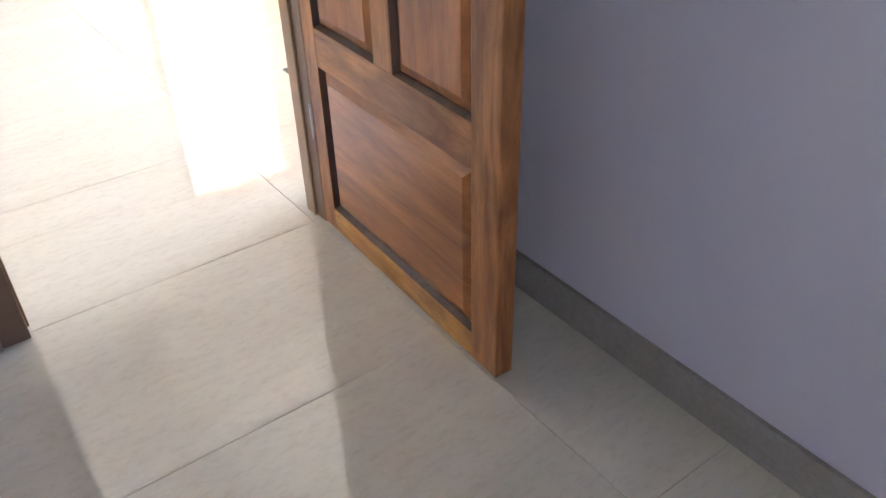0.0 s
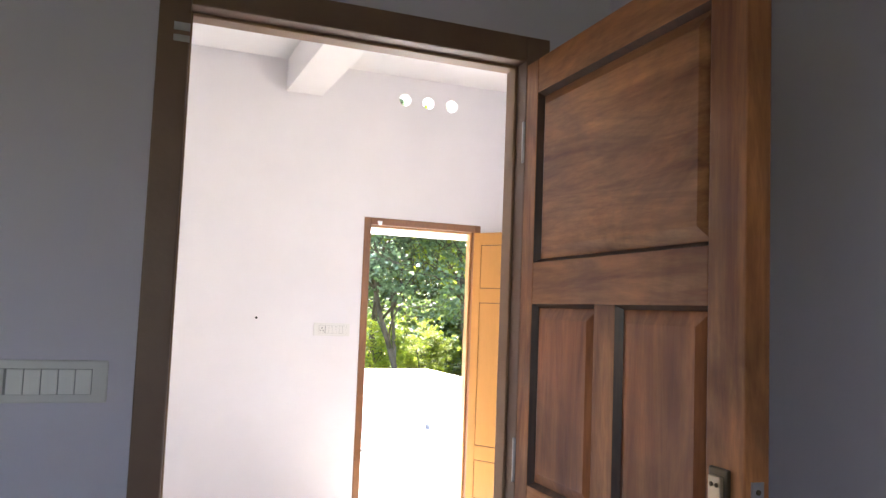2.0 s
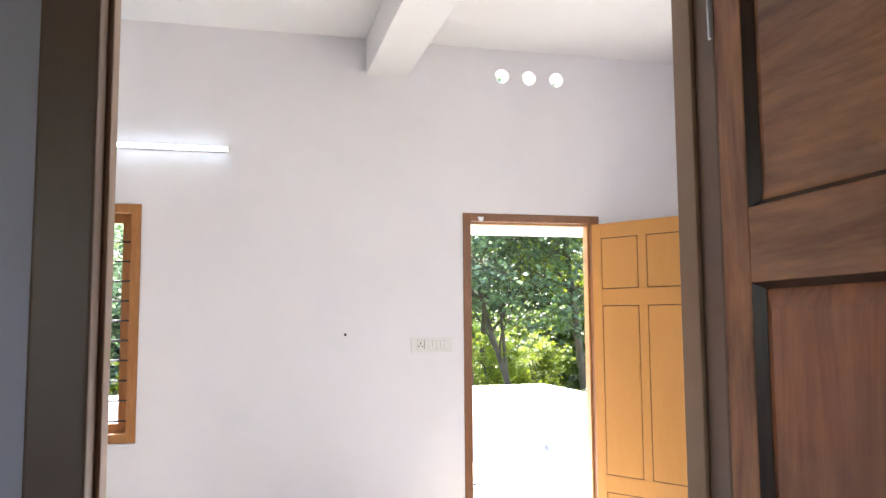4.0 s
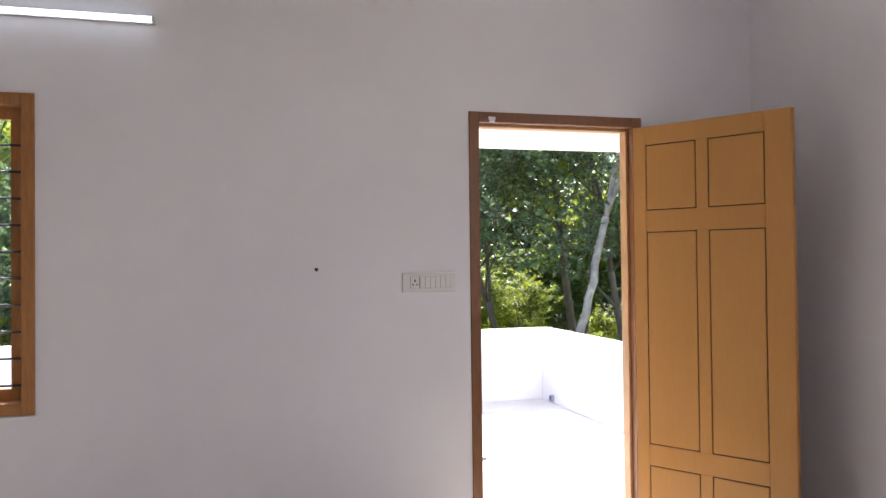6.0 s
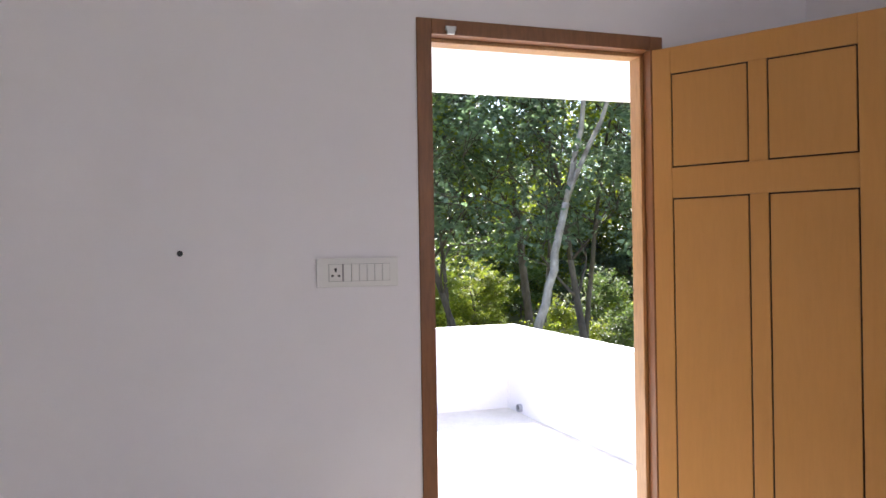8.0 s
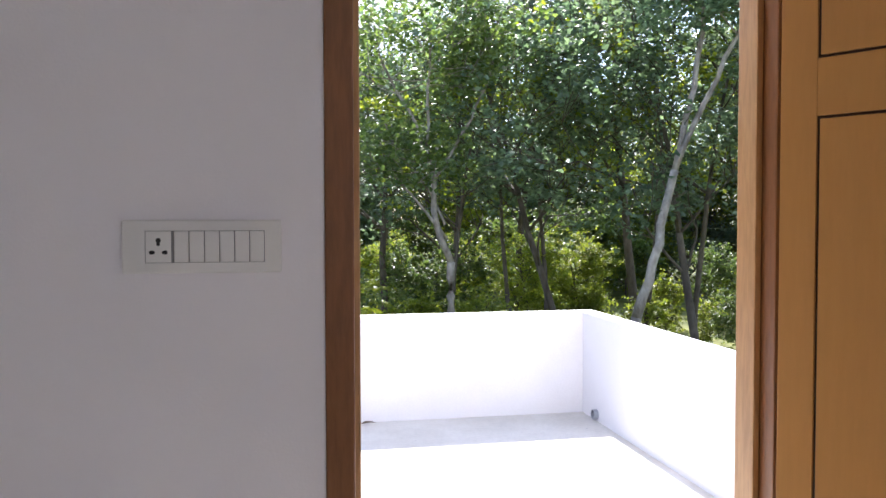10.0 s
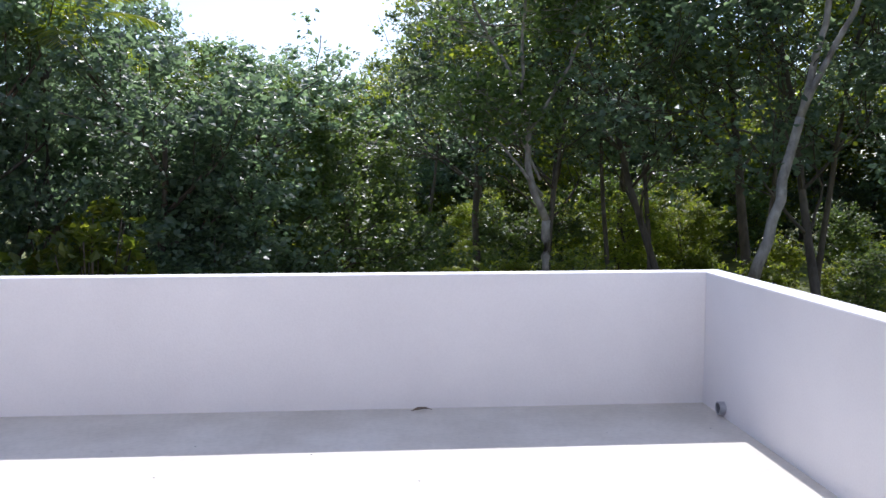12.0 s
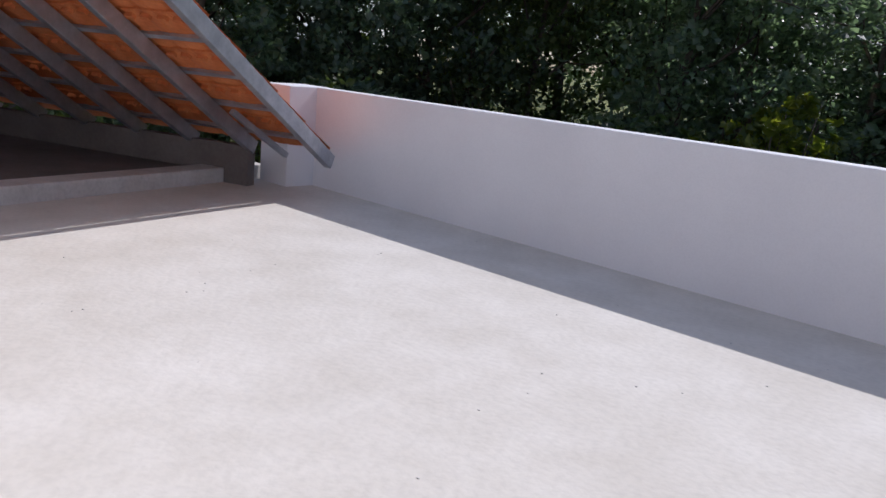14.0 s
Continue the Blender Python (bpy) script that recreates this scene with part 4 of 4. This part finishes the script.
def plant_wood():
    rng = random.Random(7)
    first = set()

    def put(proto, x, y, s, sz=None):
        m = stand(proto, x, y, rng.uniform(0, 360), s, sz)
        if proto.name not in first:
            first.add(proto.name)
            proto.matrix_basis = m
        else:
            c = copy_thing(proto, m)
            c.matrix_basis = m

    def polar(b, d):
        return d * math.sin(math.radians(b)), d * math.cos(math.radians(b))

    # dense leafy row on the one side, tall rubber trees on the other
    for b, d, s, p in ((-62, 15, 1.0, 0), (-55, 17.5, 1.05, 1), (-49, 15, 0.95, 0), (-43, 17, 1.05, 0), (-37, 16, 0.98, 1), (-31, 18, 1.1, 0), (-26, 16.5, 1.0, 0), (-20, 18.5, 1.0, 0), (-15, 16, 0.97, 0),
                       (-10.5, 16, 1.02, 0), (-6, 18, 1.04, 1), (-1.5, 20, 0.95, 1), (-70, 17, 1.1, 0), (-78, 18, 1.1, 1)):
        put((T_BUSHY, T_BUSHY2)[p], *polar(b, d), s, s * (1.3 if b < -17 else 1.0))
    for b, d, s, p in ((-66, 24, 1.0, 0), (-58, 26, 1.0, 1), (-50, 24, 1.05, 0), (-42, 27, 1.0, 1), (-35, 25, 0.9, 0), (-28, 28, 0.85, 1)):
        put((T_TALL, T_TALL2)[p], *polar(b, d), s)
    for b, d, s, p in ((7, 27, 0.9, 0), (12, 26, 1.0, 1), (17, 29, 1.1, 0), (21, 24, 1.05, 1), (26, 27, 1.1, 0), (31, 21, 1.05, 1), (36, 25, 1.1, 0), (40, 19, 1.0, 1), (46, 24, 1.1, 0), (33, 49, 1.1, 0), (24, 52, 1.1, 1),
                       (11, 54, 0.95, 0), (3, 50, 0.8, 1), (18, 55, 1.1, 0), (41, 50, 1.15, 1), (52, 20, 1.1, 0)):
        put((T_TALL, T_TALL2)[p], *polar(b, d), s)
    # lower leafy growth that closes the wood between the trunks
    for k in range(34):
        b = -16 + k * 1.95 + rng.uniform(-0.8, 0.8)
        put((T_BUSHY2, T_LIGHT, T_BUSHY)[k % 3], *polar(b, rng.uniform(40, 50)), rng.uniform(1.2, 1.5))
    for k in range(30):
        b = -78 + k * 4.6 + rng.uniform(-2, 2)
        put((T_TALL, T_TALL2, T_BUSHY)[k % 3], *polar(b, rng.uniform(46, 66)), rng.uniform(0.85, 1.0) if -15 < b < 1 else rng.uniform(1.0, 1.25))
    for k in range(44):
        b, d = -15 + k * 1.45 + rng.uniform(-1, 1), rng.uniform(21, 42)
        put((T_SHRUB, T_SHRUB2, T_SHRUB)[k % 3], *polar(b, d), rng.uniform(0.65, 1.2) * (0.4 + d / 52))
    for k in range(5):
        b, d = 1 + k * 5.5 + rng.uniform(-1.5, 1.5), rng.uniform(27, 33)
        put(T_LIGHT, *polar(b, d), rng.uniform(0.5, 0.68))
    for k in range(9):
        b, d = 2 + k * 4.7 + rng.uniform(-1.8, 1.8), rng.uniform(22, 36)
        put(T_SLIM, *polar(b, d), rng.uniform(0.85, 1.15))
    for k in range(9):
        b, d = rng.uniform(-70, -18), rng.uniform(10.5, 13)
        put((T_SHRUB2, T_SHRUB)[k % 2], *polar(b, d), rng.uniform(0.7, 0.95))


plant_wood()


def limb_tree(name, label, x, y, limbs, leaves, size, cloud, leaf, bark, seed):
    """A tree whose main limbs are given as (start, end, radius), with twigs and leaves at the ends."""
    rng = random.Random(seed)
    e = empty(name, label, "tree", Matrix.Translation((x, y, ground_z(x, y))), group="trees")
    tips, twigs = [], []
    bm = bmesh.new()
    for a, b, r0, r1, leafy in limbs:
        a, b = Vector(a), Vector(b)
        n = 8
        wob = Vector((rng.gauss(0, 0.14), rng.gauss(0, 0.14), 0))
        pts = [a.lerp(b, i / n) + wob * math.sin(math.pi * i / n) + Vector((rng.gauss(0, 0.025), rng.gauss(0, 0.025), 0)) * (0 < i < n) for i in range(n + 1)]
        tube(bm, pts, [r0 + (r1 - r0) * i / n for i in range(n + 1)], 10)
        if leafy:
            for i in range(6, n + 1):
                for k in range(3):
                    ang = rng.uniform(0, 2 * math.pi)
                    grow(rng, pts[i], Vector((math.cos(ang), math.sin(ang), rng.uniform(0, 0.8))).normalized(), leafy * rng.uniform(0.5, 1.0), r1 * 0.6, 1, twigs, tips, 0.6, 0.1, 3)
    part("trunk", bm, bark, e, "pale lichen-spotted trunk")
    bm = bmesh.new()
    for pp, rr in twigs:
        tube(bm, pp, [max(r, 0.01) for r in rr], 5)
    part("branch", bm, bark, e)
    c = new("crown", leaf_mesh("crown", rng, tips, leaves, size, cloud, leaf))
    c.parent = e
    return e


# pale trunk that forks, and a thin tree with bare spreading branches
limb_tree("forked_tree", "leaning tree with pale forked trunk and dark crown", 7.6, 16.0,
          [((0, 0, -0.2), (0.35, 0, 2.2), 0.145, 0.125, 0), ((0.35, 0, 2.2), (1.4, 0.2, 5.7), 0.125, 0.095, 0), ((1.4, 0.2, 5.7), (2.5, 0.6, 11.0), 0.085, 0.045, 2.0), ((1.4, 0.2, 5.7), (3.6, 0.0, 10.0), 0.075, 0.045, 2.0)],
          9000, 0.17, 0.5, M_LEAF_BLUE, M_BARK_PALE, 5)
limb_tree("spreading_tree", "thin tree with bare spreading pale branches", 4.5, 19.2,
          [((0, 0, -0.2), (-0.35, 0, 3.4), 0.15, 0.11, 0), ((-0.35, 0, 3.4), (-0.8, 0, 5.6), 0.1, 0.07, 0), ((-0.8, 0, 5.6), (-2.1, 0.3, 8.6), 0.055, 0.03, 1.6), ((-0.8, 0, 5.6), (-0.9, -0.2, 9.4), 0.055, 0.03, 1.6),
           ((-0.45, 0, 4.0), (-2.2, -0.4, 5.9), 0.045, 0.02, 0.9), ((-0.8, 0, 5.6), (0.9, 0.4, 8.8), 0.05, 0.03, 1.6), ((-0.5, 0, 4.4), (-1.9, 0.2, 6.6), 0.04, 0.02, 0.9)],
          7000, 0.15, 0.42, M_LEAF_MID, M_BARK_PALE, 9)


def broad_bush(x, y, top, seed, n, mat, label, size=0.2):
    """A bush of thin stems with whorls of broad drooping leaves."""
    rng = random.Random(seed)
    gz = ground_z(x, y)
    e = empty("broad_leaf_bush", label, "bush", Matrix.Translation((x, y, gz)), group="bushes")
    bm, tips = bmesh.new(), []
    for k in range(n):
        a, q = rng.uniform(0, 2 * math.pi), rng.uniform(0.05, 0.75)
        h = (top - gz) * rng.uniform(0.72, 1.0)
        p = Vector((math.cos(a) * q, math.sin(a) * q, h))
        tube(bm, [Vector((0, 0, -0.1)).lerp(p, i / 5) + Vector((0, 0, 0.5 * math.sin(math.pi * i / 5) * q)) for i in range(6)], [0.03 - 0.004 * i for i in range(6)], 5)
        for j in range(3):
            tips.append((p + Vector((rng.gauss(0, 0.1), rng.gauss(0, 0.1), -0.2 * j)), 1))
    part("stem", bm, M_BARK, e)
    c = new("leaves", leaf_mesh("leaves", rng, tips, n * 42, size, 0.13, mat, droop=0.5, aspect=0.34))
    c.parent = e


broad_bush(-4.3, 12.0, 0.85, 1, 22, M_LEAF_LIGHT, "broad-leaved pale green bush beyond the parapet")
broad_bush(-5.3, 12.2, 0.2, 2, 10, M_LEAF_MID, "low broad-leaved green bush beyond the parapet")
broad_bush(-11.4, 12.6, 1.35, 3, 14, M_LEAF_LIGHT, "broad-leaved pale bush beyond the parapet")
broad_bush(-14.6, 12.8, 0.75, 4, 18, M_LEAF_MID, "broad-leaved green bush beyond the parapet")
broad_bush(-13.0, 12.7, 1.15, 6, 10, M_LEAF_MID, "tall narrow broad-leaved plant beyond the parapet")
broad_bush(-9.2, 12.6, 0.3, 7, 12, M_LEAF_MID, "low broad-leaved green bush beyond the parapet")


def palm(x, y, top, n, length, seed, mat, label):
    rng = random.Random(seed)
    gz = ground_z(x, y)
    e = empty("palm", label, "palm", Matrix.Translation((x, y, gz)), group="palms")
    h = top - gz
    bm = bmesh.new()
    tube(bm, [(0.15 * math.sin(i), 0.1 * math.cos(i * 1.3), -0.2 + (h + 0.2) * i / 6) for i in range(7)], [0.13 - 0.008 * i for i in range(7)], 9)
    part("trunk", bm, M_BARK, e)
    for k in range(n):
        a, el = 2 * math.pi * k / n + rng.uniform(-0.2, 0.2), rng.uniform(0.5, 1.3)
        bm = bmesh.new()
        pts, p, tilt = [], Vector((0, 0, h)), el
        for i in range(11):
            pts.append(p.copy())
            p = p + Vector((math.cos(a) * math.cos(tilt), math.sin(a) * math.cos(tilt), math.sin(tilt))) * length / 10
            tilt -= 0.17
        tube(bm, pts, [0.022 - 0.0018 * i for i in range(11)], 5)
        side = Vector((-math.sin(a), math.cos(a), 0))
        for i in range(1, 10):
            for j in range(3):
                q = pts[i].lerp(pts[i + 1], j / 3) if i < 10 else pts[i]
                fw = (pts[min(i + 1, 10)] - pts[i - 1]).normalized()
                for s in (1, -1):
                    ln = length * 0.24 * math.sin(math.pi * (0.12 + 0.8 * i / 10))
                    d = (side * s * 0.8 + fw * 0.6 - Vector((0, 0, 0.25))).normalized()
                    w = fw * 0.022
                    v = [bm.verts.new(c) for c in (q - w, q + w, q + d * ln * 0.6 + w - Vector((0, 0, 0.02)), q + d * ln - Vector((0, 0, 0.08)), q + d * ln * 0.6 - w - Vector((0, 0, 0.02)))]
                    bm.faces.new(v)
        part("frond", bm, mat, e)


palm(1.7, 24.1, -1.6, 9, 1.9, 2, M_LEAF_LIGHT, "young sunlit palm among shrubs")
palm(-8.5, 14.2, -1.0, 7, 1.3, 3, M_LEAF_LIGHT, "small yellowish palm beyond the parapet")
palm(-9.5, 13.9, 3.0, 12, 2.2, 5, M_LEAF_MID, "palm crown rising between dark trees")
palm(-5.7, 14.4, 3.5, 12, 2.3, 8, M_LEAF_LIGHT, "pale palm crown above dark trees")


def far_house():
    e = empty("far_house", "small pinkish house far behind the trees", "house", Matrix.Translation((0.4, 60, ground_z(0.4, 60))))
    w = mottled("pinkish_plaster", (0.5, 0.4, 0.38), (0.62, 0.5, 0.47), 1.0, 0.8)
    part("wall", boxes((-3, 3, -3, 3, -0.3, 4.2)), w, e)
    bm = bmesh.new()
    vs = [bm.verts.new(c) for c in ((-3.5, -3.5, 4.2), (3.5, -3.5, 4.2), (3.5, 3.5, 4.2), (-3.5, 3.5, 4.2), (-3.5, 0, 6.0), (3.5, 0, 6.0))]
    for q in ((0, 1, 5, 4), (2, 3, 4, 5), (0, 4, 3), (1, 2, 5), (0, 3, 2, 1)):
        bm.faces.new([vs[i] for i in q])
    part("roof", bm, M_STAIN, e)
    for x in (-1.6, 1.2):
        f = part("window", boxes((x - 0.5, x + 0.5, -3.04, -2.98, 1.4, 2.8)), M_FRAME_A, e)
        part("pane", boxes((x - 0.42, x + 0.42, -3.05, -3.03, 1.48, 2.72)), M_BLACK, f)


far_house()


# ---- litter on the terrace ----
def litter():
    rng = random.Random(11)
    bm = bmesh.new()
    pts = [(-0.055, 0), (-0.02, 0.016), (0.02, 0.012), (0.05, 0.0), (0.02, -0.014), (-0.02, -0.012)]
    vs = [bm.verts.new((x, y, 0.006 + 0.01 * abs(math.sin(x * 60)) + 0.25 * abs(y))) for x, y in pts]
    ws = [bm.verts.new((v.co.x, v.co.y, v.co.z + 0.002)) for v in vs]
    bm.faces.new(vs[::-1])
    bm.faces.new(ws)
    for i in range(6):
        bm.faces.new((vs[i], vs[(i + 1) % 6], ws[(i + 1) % 6], ws[i]))
    ob = solid("dry_leaf", bm, mottled("dry_leaf_brown", (0.1, 0.07, 0.045), (0.2, 0.15, 0.1), 30, 0.8), "curled brown dry leaf on the terrace floor", "leaf")
    ob.matrix_world = pose(0.43, 3.67, T_FLOOR, 0, 0, 8)
    bm = bmesh.new()
    for k in range(90):
        x, y, r = rng.uniform(-3.6, 1.8), rng.uniform(0.5, 3.68), rng.uniform(0.0015, 0.004)
        bmesh.ops.create_icosphere(bm, subdivisions=1, radius=r, matrix=Matrix.Translation((x, y, T_FLOOR + r * 0.4)) @ Matrix.Diagonal((1.6, 1, 0.6, 1)))
    solid("grit", bm, M_STAIN, "scattered dark grit on the terrace floor", "grit", "stuff")


litter()
roof()
